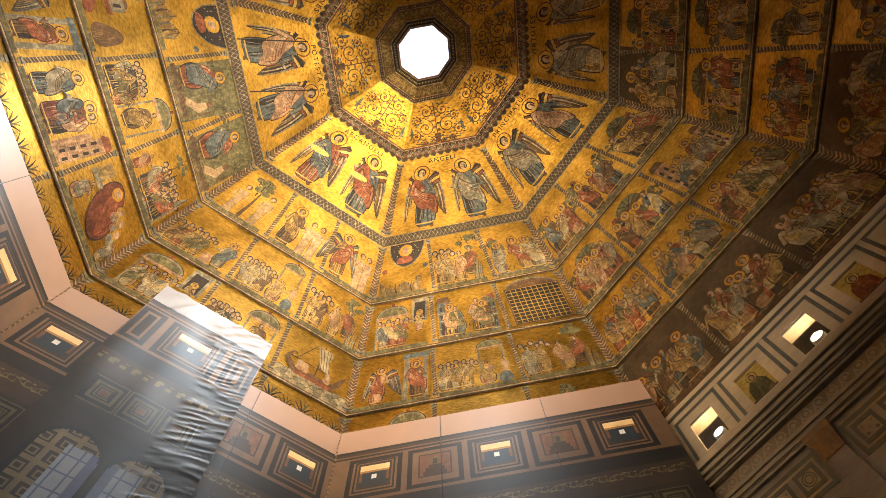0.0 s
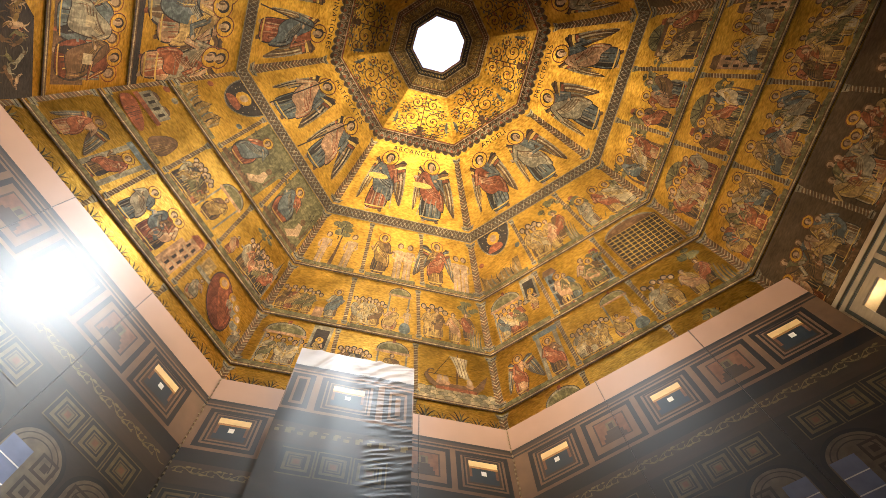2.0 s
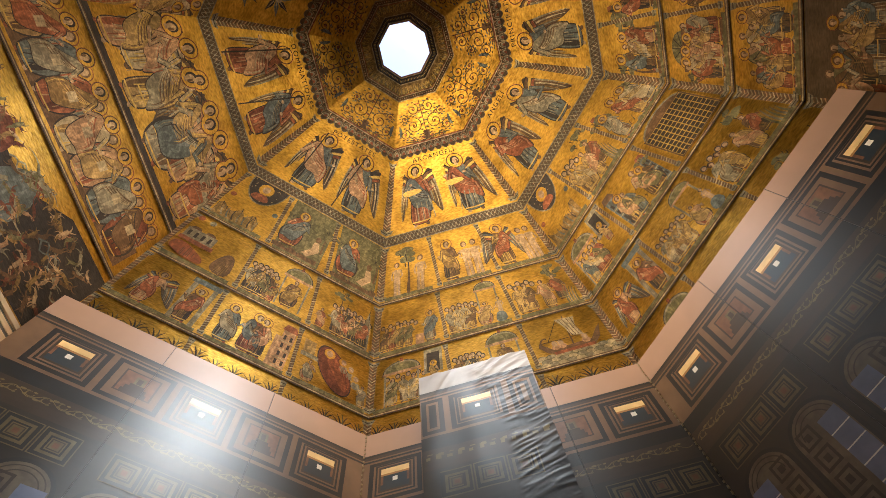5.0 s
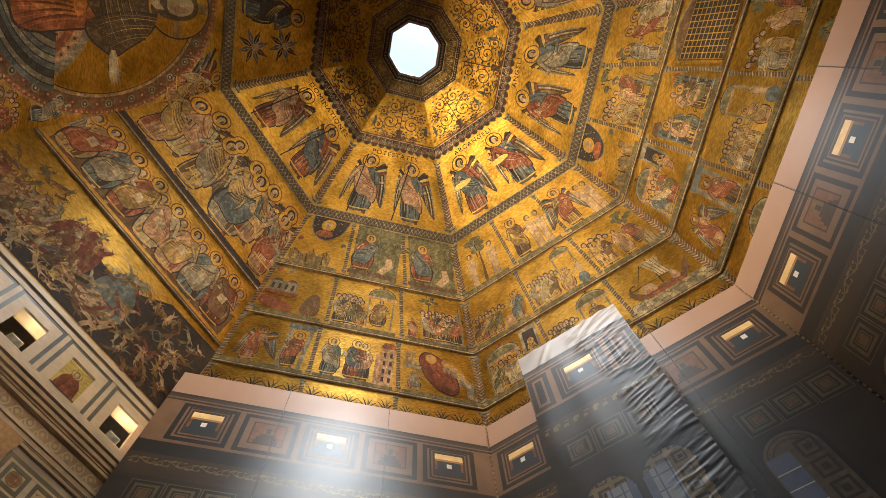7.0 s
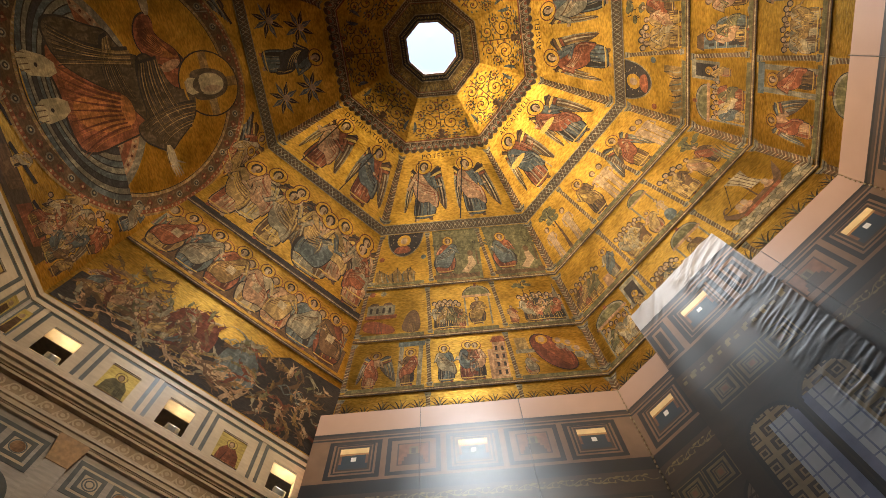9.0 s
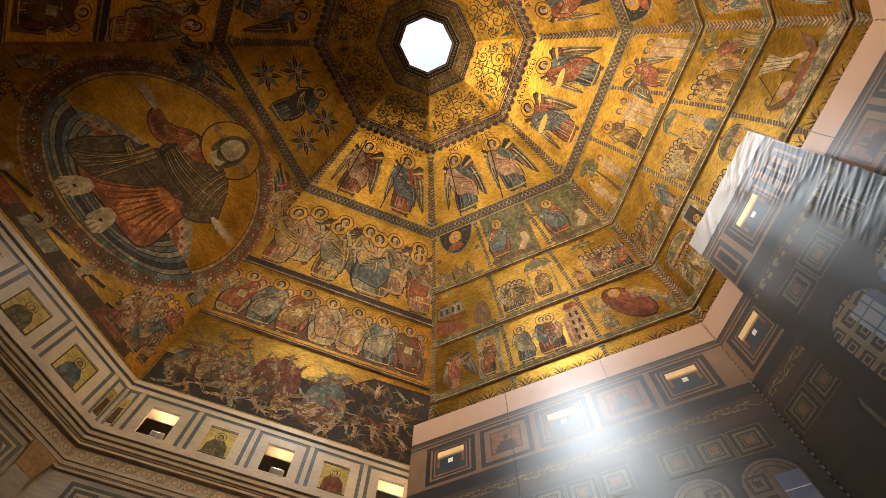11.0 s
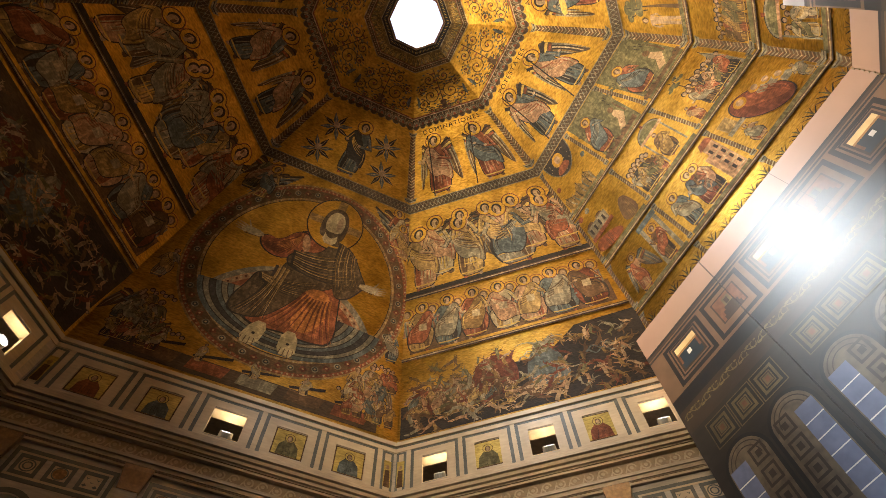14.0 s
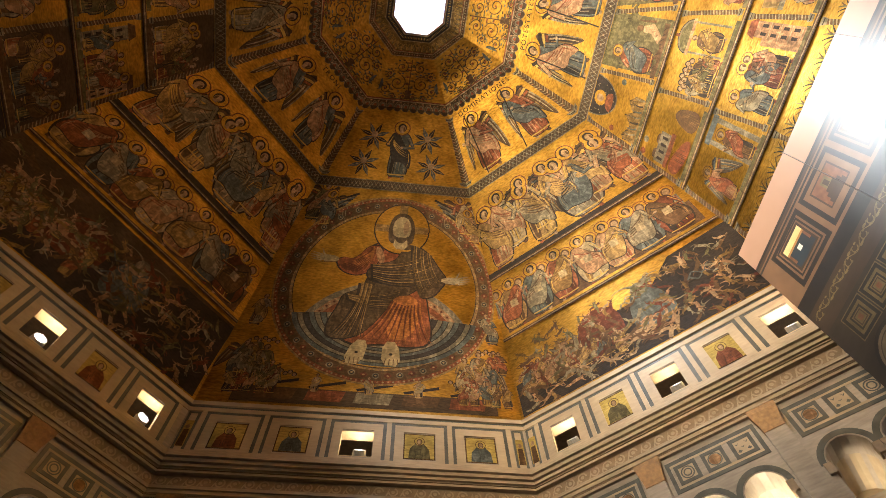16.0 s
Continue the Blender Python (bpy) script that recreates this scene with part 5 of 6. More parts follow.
b.poly(rounded([(0.05, 2.3), (0.8, 2.3), (0.68, 3.2), (0.16, 3.2)], 1), M_PALE, 0.0485)
b.disc(0.42, 3.52, 0.45, 0.72, M_PALE, 0.050, 20)
b.poly(rounded([(0.04, 3.15), (0.16, 2.8), (0.42, 2.62), (0.68, 2.8), (0.80, 3.15), (0.6, 2.98), (0.42, 3.02), (0.24, 2.98)], 1), M_UMBER, 0.052)
b.disc(0.62, 3.6, 0.14, 0.45, M_SKIN, 0.0515, 10)
for cx, turn in ((-0.75, -0.25), (0.45, 0.1)):
    b.poly(rounded([(cx - 0.42 + turn, -4.35), (cx + 0.38 + turn, -4.4), (cx + 0.32, -3.05), (cx - 0.30, -3.05)], 1), M_PALE, 0.050)
    for i in range(4):
        b.stroke([(cx + turn - 0.28 + 0.18 * i, -4.36), (cx + turn - 0.24 + 0.16 * i, -4.0)], 0.03, M_BROWN, 0.053)
    b.disc(cx + turn * 0.5, -3.75, 0.07, 0.07, INK, 0.053, 8)
# angels and risen crowds in the corners of the field
for x, y, h in ((-4.6, 3.6, 2.4), (-4.1, 3.3, 2.2), (4.15, 3.4, 2.4), (4.5, 3.0, 2.0), (-4.75, -5.3, 1.9), (-4.2, -5.6, 1.7), (-3.6, -5.8, 1.4), (3.3, -5.7, 1.7), (3.75, -5.3, 2.1), (4.1, -5.6, 1.8), (-4.9, -2.6, 1.8), (4.35, -2.8, 1.8)):
    saint(b, rnd, x, y, h, None, None, y > 0, 0, False, M_BROWN if y > 0 or rnd.random() < 0.5 else None)
for x0, x1, y, n in ((-4.95, -3.2, -6.2, 5), (-4.9, -4.2, -4.6, 2), (2.9, 4.75, -6.2, 5), (4.1, 4.7, -4.5, 2)):
    group(b, rnd, x0, x1, y, 1.35, n, (M_BROWN, M_GREEN, M_OCHRE, C_RED, C_BLUE))
# spandrel wings and the tombs beneath
for sg in (-1, 1):
    for i in range(7):
        b.stroke([(sg * (1.9 + 0.1 * i), 5.45 - 0.12 * i), (sg * (3.0 + 0.1 * i), 4.9 - 0.16 * i), (sg * (4.35 - 0.1 * i), 3.9 - 0.1 * i)], 0.12, (INK, M_GREY, M_BLUE)[i % 3], 0.012, True)
y0 = -6.55
b.rect(-5.0, 4.6, y0, y0 + 0.8, M_DARK, 0.005)
for i in range(5):
    x = -4.2 + 1.75 * i
    b.poly([(x, y0 + 0.2), (x + 1.3, y0 + 0.2), (x + 1.45, y0 + 0.75), (x + 0.1, y0 + 0.75)], (M_BROWN, M_RED, M_GREY)[i % 3], 0.010)
    b.poly([(x + 0.1, y0 + 0.8), (x + 1.4, y0 + 1.15), (x + 1.4, y0 + 1.3), (x + 0.05, y0 + 0.92)], INK, 0.012)
    saint(b, rnd, x + 0.5, y0 + 0.6, 1.0, M_SKIN, M_WHITE, False)
for x in (-4.6, -4.0, 3.2, 3.7):
    saint(b, rnd, x, y0 + 0.9, 2.1, None, None, False)
b.done("mosaic_medallion", ceiling, "great round mosaic medallion with a seated robed shape")

# ---- lantern over the crown
bm = bmesh.new()
for s in SIDES:
    p = [corner(s.k + 1, 1.30), corner(s.k, 1.30)]
    q = [corner(s.k + 1, 1.55), corner(s.k, 1.55)]
    zt = SPRING + ARC * math.sin(T_O)
    lo, hi = Vector((0, 0, zt)), Vector((0, 0, zt + 0.3))
    brick(bm, [p[0] + lo, p[1] + lo, p[1] + hi, p[0] + hi, q[0] + lo, q[1] + lo, q[1] + hi, q[0] + hi])
lantern = part("lantern_drum", bm, MARBLE)
tagged(lantern, "pale stone drum of the open lantern above the vault", "lantern", kind="structure")

# ---- walls
Z_PAR = 16.57
def openings(s):
    if s.k == 5:
        return [0.0], [-4.15, -2.08, 2.08, 4.15]
    return [-3.62, 0.12, 3.86], [-1.75, 1.99]


def arch_head(bm, s, c, r, zs, zt, u0, u1, n=8):
    """Wall over a round arch of radius r round (c, zs), up to zt, from u0 to u1."""
    if u0 < c - r:
        slab(bm, s, u0, c - r, zs, zt, -0.75, 0)
    if u1 > c + r:
        slab(bm, s, c + r, u1, zs, zt, -0.75, 0)
    pts = [(c - r * math.cos(math.pi * i / n), zs + r * math.sin(math.pi * i / n)) for i in range(n + 1)]
    for (xa, za), (xb, zb) in zip(pts, pts[1:]):
        brick(bm, [s.wall(x, z, o) for o in (0, -0.75) for x, z in ((xa, za), (xb, zb), (xb, zt), (xa, zt))])


BAY, ARCH_R, ARCH_Z = 3.35, 0.52, 10.55
WALL_NAMES = ["wall_southeast", "wall_east", "wall_northeast", "wall_north", "wall_northwest", "wall_west", "wall_southwest", "wall_south"]
walls = []
for s in SIDES:
    bm = bmesh.new()
    h = s.half
    is_open = s.k in OPEN_SIDES
    hs = [(c - 0.57, c + 0.57) for c in openings(s)[0]] if is_open else []
    z0, z1 = 14.5, 15.58
    ends = (-h - 0.3, h + 0.3)
    if is_open:
        slab(bm, s, *ends, 0, 8.3, -0.75, 0)
        arches = [0.12 + b0 * BAY + d for b0 in (-1, 0, 1) for d in (-0.66, 0.66)]
        u = ends[0]
        for c in arches:
            slab(bm, s, u, c - ARCH_R, 8.3, ARCH_Z, -0.75, 0)
            u = c + ARCH_R
        slab(bm, s, u, ends[1], 8.3, ARCH_Z, -0.75, 0)
        edges = [ends[0]] + [(a + b) / 2 for a, b in zip(arches, arches[1:])] + [ends[1]]
        for c, a, b2 in zip(arches, edges, edges[1:]):
            arch_head(bm, s, c, ARCH_R, ARCH_Z, 11.25, a, b2)
        slab(bm, s, *ends, 11.25, z0, -0.75, 0)
    else:
        slab(bm, s, *ends, 0, z0, -0.75, 0)
    slab(bm, s, *ends, z1, Z_PAR + 0.3, -0.42, -0.002)
    u = ends[0]
    for a, b in hs:
        slab(bm, s, u, a, z0, z1, -0.42, 0)
        u = b
    slab(bm, s, u, ends[1], z0, z1, -0.42, 0)
    w = part(WALL_NAMES[s.k], bm, MARBLE_GREY)
    tagged(w, "inlaid marble wall of the octagon, cream and dark green", "wall", kind="structure")
    walls.append(w)


def mitred(bm, s, z0, z1, o0, o1, mat=0):
    """A moulding along the whole side, mitred at both corners."""
    brick(bm, [s.wall(u, z, o) for o in (o1, o0) for u, z in ((edge_u(s, False, o), z0), (edge_u(s, True, o), z0), (edge_u(s, True, o), z1), (edge_u(s, False, o), z1))], mat)


def bust(b, x, z, w, h, rnd):
    """A framed gold panel with a plain half-length robed shape."""
    b.rect(x - w / 2, x + w / 2, z - h / 2, z + h / 2, M_BROWN, 0.004)
    b.rect(x - w * 0.46, x + w * 0.46, z - h * 0.46, z + h * 0.46, PANEL_GOLD, 0.008)
    m = rnd.choice((M_BLUE, M_RED, M_BROWN, M_GREEN))
    b.poly([(x - w * 0.34, z - h * 0.46), (x + w * 0.34, z - h * 0.46), (x + w * 0.30, z - h * 0.1), (x + w * 0.14, z + h * 0.1), (x - w * 0.14, z + h * 0.1), (x - w * 0.30, z - h * 0.1)], m, 0.012)
    folds(b, rnd, x, z - h * 0.46, h * 0.7, w * 0.2, 4, INK, 0.016)
    b.disc(x, z + h * 0.2, w * 0.17, h * 0.17, M_BROWN, 0.0135, 14)
    b.disc(x, z + h * 0.2, w * 0.15, h * 0.15, PANEL_GOLD, 0.015, 14)
    b.disc(x, z + h * 0.18, w * 0.09, h * 0.12, M_BROWN, 0.017, 12)
    b.disc(x, z + h * 0.17, w * 0.065, h * 0.095, M_SKIN, 0.020, 12)


SOFFIT = material("ochre_plaster", (0.66, 0.50, 0.27), 0.7, 0, 0.2, 3, 0.1)
CORNICE = material("tan_cornice_marble", (0.38, 0.29, 0.19), 0.45, 0, 0.2, 4, 0.1, (1, 1, 6))
PANEL_GOLD = mosaic("olive_gold_mosaic", (0.40, 0.29, 0.08), 0.35, 0.5, 0.3)
floods = []
for k in OPEN_SIDES:
    s, w = SIDES[k], walls[k]
    rnd = random.Random(500 + k)
    op, pa = openings(s)
    pitch = 2.08 if k == 5 else 1.87
    # cream facing of the parapet with dark inlay frames
    for c in op + pa:
        bm = bmesh.new()
        frame_on(bm, s, c - pitch * 0.46, c + pitch * 0.46, 14.02, 16.05, 0.12, 0, 0.012, 0)
        part("inlay_frame", bm, SERPENT, w)
        bm = bmesh.new()
        frame_on(bm, s, c - pitch * 0.46 + 0.12, c + pitch * 0.46 - 0.12, 14.14, 15.93, 0.30, 0, 0.03, 0)
        part("panel_surround", bm, MARBLE, w)
        if c in op:
            bm = bmesh.new()
            for u0, u1, za, zb in ((c - 0.57, c + 0.57, 15.56, 15.58), (c - 0.57, c - 0.55, 14.5, 15.56), (c + 0.55, c + 0.57, 14.5, 15.56), (c - 0.57, c + 0.57, 14.5, 14.52)):
                slab(bm, s, u0, u1, za, zb, -0.41, 0.002)
            part("opening_lining", bm, SOFFIT, w)
        else:
            b = wall_board(s, 0.01)
            bust(b, c, 15.04, 1.06, 1.1, rnd)
            b.done("saint_panel", w, "small gold mosaic panel with a half-length shape")
    bm = bmesh.new()
    for c in sorted(op + pa):
        slab(bm, s, c + pitch * 0.46, c + pitch * 0.54, 14.02, 16.05, 0, 0.03)
    slab(bm, s, sorted(op + pa)[0] - pitch * 0.54, sorted(op + pa)[0] - pitch * 0.46, 14.02, 16.05, 0, 0.03)
    mitred(bm, s, 16.05, 16.22, 0, 0.035)
    mitred(bm, s, 16.30, 16.48, 0, 0.09)
    part("parapet_stile", bm, MARBLE, w)
    bm = bmesh.new()
    mitred(bm, s, 16.22, 16.30, 0, 0.02)
    mitred(bm, s, 13.84, 14.02, 0, 0.03)
    part("dark_string", bm, SERPENT, w)
    # narrow corner panels
    lo, hi = sorted(op + pa)[0] - pitch * 0.54, sorted(op + pa)[-1] + pitch * 0.54
    for a, c in ((-s.half + 0.06, lo - 0.03), (hi + 0.03, s.half - 0.06)):
        if c - a > 0.25:
            bm = bmesh.new()
            frame_on(bm, s, a, c, 14.06, 16.02, 0.09, 0, 0.012)
            part("inlay_frame", bm, SERPENT, w)
            bm = bmesh.new()
            slab(bm, s, a + 0.09, c - 0.09, 14.15, 15.93, 0, 0.02)
            part("panel_surround", bm, MARBLE, w)
            b = wall_board(s, 0.024)
            b.rect((a + c) / 2 - 0.13, (a + c) / 2 + 0.13, 14.5, 15.6, PANEL_GOLD, 0.004)
            b.poly([((a + c) / 2 - 0.11, 14.5), ((a + c) / 2 + 0.11, 14.5), ((a + c) / 2 + 0.08, 15.2), ((a + c) / 2 - 0.08, 15.2)], M_BROWN, 0.008)
            b.disc((a + c) / 2, 15.32, 0.07, 0.1, M_SKIN, 0.012, 10)
            b.done("saint_panel", w)
    # cornice: stepped mouldings, the carved frieze
    bm = bmesh.new()
    for z0, z1, o in ((13.62, 13.84, 0.62), (13.50, 13.62, 0.52), (13.40, 13.50, 0.42), (13.28, 13.36, 0.30), (12.78, 12.88, 0.22), (12.66, 12.78, 0.16), (12.55, 12.63, 0.10)):
        mitred(bm, s, z0, z1, 0, o)
    part("cornice", bm, CORNICE, w, "stepped cream marble cornice mouldings")
    bm = bmesh.new()
    mitred(bm, s, 13.36, 13.40, 0, 0.34)
    mitred(bm, s, 12.88, 13.28, 0, 0.14)
    mitred(bm, s, 12.63, 12.66, 0, 0.12)
    part("frieze", bm, STONE, w, "brown carved frieze")
    b = wall_board(s, 0.14)
    n = int(2 * s.half / 0.42)
    for i in range(n):
        x = -s.half + 0.2 + i * 0.42
        b.ring(x + 0.15, 13.08, 0.13, 0.13, 0.045, CORNICE, 0.02, 10, 0 if i % 2 else 180, 250 if i % 2 else 430)
        b.disc(x + 0.15, 13.08, 0.06, 0.06, CORNICE, 0.02, 8)
        b.stroke([(x - 0.05, 12.94), (x + 0.05, 13.2)], 0.05, CORNICE, 0.02, True)
    b.done("frieze_carving", w)
    # pilasters, capitals and inlaid squares over the gallery arches
    for j in range(4):
        c = 0.12 + (j - 1.5) * BAY
        if abs(c) > s.half - 0.2:
            continue
        bm = bmesh.new()
        slab(bm, s, c - 0.27, c + 0.27, 0, 11.85, 0, 0.16)
        part("pilaster", bm, MARBLE_GREY, w)
        bm = bmesh.new()
        v = [[s.wall(c + sx * ww, z, o) for sx in (-1, 1)] for z, ww, o in ((11.85, 0.28, 0.18), (12.05, 0.30, 0.2), (12.4, 0.38, 0.28), (12.55, 0.38, 0.28))]
        for (a0, a1), (b0, b1) in zip(v, v[1:]):
            back = s.inward * -0.4
            brick(bm, [a0, a1, b1, b0, a0 + back * 0.4, a1 + back * 0.4, b1 + back * 0.4, b0 + back * 0.4])
        part("capital", bm, GILT, w, "gilded carved capital")
    for j in range(3):
        c = 0.12 + (j - 1) * BAY
        bm = bmesh.new()
        frame_on(bm, s, c - 1.28, c + 1.28, 11.42, 12.38, 0.11, 0, 0.012)
        for d in (-0.78, 0, 0.78):
            frame_on(bm, s, c + d - 0.31, c + d + 0.31, 11.6, 12.2, 0.10, 0, 0.020)
        part("inlay_frame", bm, SERPENT, w)
        bm = bmesh.new()
        for d in (-0.78, 0, 0.78):
            slab(bm, s, c + d - 0.21, c + d + 0.21, 11.70, 12.10, 0, 0.010)
        slab(bm, s, c - 1.17, c + 1.17, 11.53, 11.6, 0, 0.010)
        slab(bm, s, c - 1.17, c + 1.17, 12.2, 12.27, 0, 0.010)
        part("inlay_field", bm, MARBLE, w)
        b = wall_board(s, 0.012)
        for d in (-0.78, 0, 0.78):
            q = (j + int(d * 2) + k) % 3
            if q == 0:
                for a in range(3):
                    for e in range(3):
                        if (a + e) % 2 == 0:
                            b.poly([(c + d - 0.13 + a * 0.13, 11.84 + e * 0.06), (c + d - 0.07 + a * 0.13, 11.78 + e * 0.13), (c + d - 0.13 + a * 0.13, 11.74 + e * 0.13), (c + d - 0.19 + a * 0.13, 11.78 + e * 0.13)], SERPENT, 0.004)
            elif q == 1:
                for r in (0.17, 0.10):
                    b.ring(c + d, 11.9, r, r, 0.035, SERPENT, 0.004, 16)
            else:
                b.disc(c + d, 11.9, 0.16, 0.16, M_PINK, 0.004, 16)
                b.ring(c + d, 11.9, 0.18, 0.18, 0.03, SERPENT, 0.006, 16)
        b.done("inlay_motif", w)
        for d in (-0.66, 0.66):
            b = wall_board(s, 0.0)
            b.ring(c + d, ARCH_Z, ARCH_R + 0.10, ARCH_R + 0.10, 0.15, SERPENT, 0.012, 20, 0, 180)
            b.done("arch_inlay", w)
            bm = bmesh.new()
            for sg in (-1, 1):
                slab(bm, s, c + d + sg * 0.56 - 0.09, c + d + sg * 0.56 + 0.09, ARCH_Z - 0.28, ARCH_Z, -0.2, 0.09)
            part("arch_capital", bm, STONE, w)
    # gallery room behind the arches and passage behind the parapet
    bm = bmesh.new()
    slab(bm, s, -s.half - 1.5, s.half + 1.5, 8.1, 8.3, -3.2, -0.75)
    slab(bm, s, -s.half - 1.5, s.half + 1.5, 13.3, 13.5, -3.2, -0.75)
    slab(bm, s, -s.half - 1.5, s.half + 1.5, 17.2, 17.4, -3.2, -0.42)
    slab(bm, s, -s.half - 1.5, s.half + 1.5, 8.1, 18.0, -3.4, -3.2)
    g = part("gallery", bm, STONE, w)
    for c in (0.12 + b0 * BAY + d for b0 in (-1, 0, 1) for d in (-0.66, 0.66)):
        stone, dark, r = bmesh.new(), bmesh.new(), ARCH_R + 0.06
        for i in range(15):
            a0, a1 = math.pi * i / 15, math.pi * (i + 1) / 15
            lining = [s.wall(c - rr * math.cos(a), ARCH_Z + rr * math.sin(a), o) for o in (-0.76, -2.4) for rr, a in ((r, a0), (r, a1), (r + 0.06, a1), (r + 0.06, a0))]
            brick(dark if i % 3 == 1 else stone, lining)
        for i in range(7):
            z, hh = 8.31 + i * 0.44, 0.44
            slab(stone, s, c - r, c + r, z, z + hh * 0.66, -2.46, -2.40)
            slab(dark, s, c - r, c + r, z + hh * 0.66, z + hh, -2.46, -2.402)
        part("bay_lining", stone, MARBLE, w, "striped cream lining of a gallery bay")
        part("bay_stripe", dark, MARBLE_GREY, w)

# ---- floodlights on the sills of the parapet openings, pointing up across the vault
SILVER = material("silver_housing", (0.6, 0.6, 0.6), 0.3, 0.9, 0.1, 8, 0.1)
# where each side's lamps point: compass angle on the far vault, share of power, height
AIM = {0: (45, 1.25, 21.5), 4: (-102, 1.15, 24.0), 5: (-74, 1.65, 25.0), 6: (-52, 1.5, 26.0), 7: (-18, 0.92, 23.0)}


def build_floodlight(m, lean):
    """A round can with a glass lens in a bracket; lean turns the lens down from the zenith."""
    lamp = thing("floodlight", "silver floodlight on the sill of a parapet opening", "lamp", "floodlights")
    tilt = Matrix.Translation((0, 0.05, 0.24)) @ Matrix.Rotation(radians(lean), 4, "X")
    bm = bmesh.new()
    prof = [(0.165, -0.02), (0.19, -0.01), (0.20, 0.10), (0.21, 0.22), (0.13, 0.34), (0.05, 0.36)]
    ringv = [[bm.verts.new(tilt @ Vector((r * math.cos(a), r * math.sin(a), 0.12 - z))) for a in [2 * math.pi * i / 16 for i in range(16)]] for r, z in prof]
    for r0, r1 in zip(ringv, ringv[1:]):
        for i in range(16):
            bm.faces.new([r0[i], r0[(i + 1) % 16], r1[(i + 1) % 16], r1[i]])
    bm.faces.new(ringv[-1])
    part("housing", bm, SILVER, lamp)
    bm = bmesh.new()
    bmesh.ops.create_circle(bm, cap_ends=True, segments=16, radius=0.15, matrix=tilt @ Matrix.Translation((0, 0, 0.115)))
    part("lens", bm, LENS, lamp, "glowing glass lens")
    for sx in (-0.23, 0.2):
        bm = bmesh.new()
        bmesh.ops.create_cube(bm, size=1, matrix=Matrix.Translation((sx + 0.015, 0.05, 0.13)) @ Matrix.Diagonal((0.02, 0.05, 0.26, 1)))
        part("bracket_arm", bm, IRON, lamp)
    bm = bmesh.new()
    bmesh.ops.create_cube(bm, size=1, matrix=Matrix.Translation((0, 0.05, 0.01)) @ Matrix.Diagonal((0.46, 0.10, 0.02, 1)))
    part("bracket_foot", bm, IRON, lamp)
    lamp.matrix_basis = m
    return lamp


LEAN = {0: 70, 4: 44, 5: 44, 6: 70, 7: 70}
built = {}
for k in OPEN_SIDES:
    s = SIDES[k]
    for c in openings(s)[0]:
        p = s.wall(c + 0.12, 14.52, -0.17)
        turn = Matrix((s.along, -s.inward, Vector((0, 0, 1)))).transposed().to_4x4()
        m = Matrix.Translation(p) @ turn @ Matrix.Diagonal((1.05, 1.0, 1.05, 1))
        if LEAN[k] in built:
            copy_thing(built[LEAN[k]], m)
        else:
            built[LEAN[k]] = build_floodlight(m, LEAN[k])
        ld = bpy.data.lights.new("flood", "AREA")
        ld.energy, ld.color, ld.size, ld.shape, ld.spread = FLOOD_W * AIM[k][1], WARM, 0.28, "DISK", radians(62)
        q = p + s.inward * 0.15 + Vector((0, 0, 0.60))
        new("flood", ld).matrix_world = look(q, (10.2 * math.cos(radians(AIM[k][0])), 10.2 * math.sin(radians(AIM[k][0])), AIM[k][2]))
        sp = bpy.data.lights.new("flood_spill", "POINT")
        sp.energy, sp.color, sp.shadow_soft_size = 5.0, WARM, 0.08
        new("flood_spill", sp).location = p + s.inward * 0.02 + Vector((0, 0, 0.66))
    gl = bpy.data.lights.new("gallery_lamp", "AREA")
    gl.energy, gl.color, gl.size = GALLERY_W, (1, 0.86, 0.62), 1.2
    q = s.wall(0, 8.6, -1.6)
    new("gallery_lamp", gl).matrix_world = look(q, q + Vector((0, 0, 3)) - s.inward * 1.2)

# ---- printed sheets: a life-size print of the wall behind, hung on scaffolds before three walls
SHEET_OFF, SHEET_TOP = APO - 11.69, 17.8


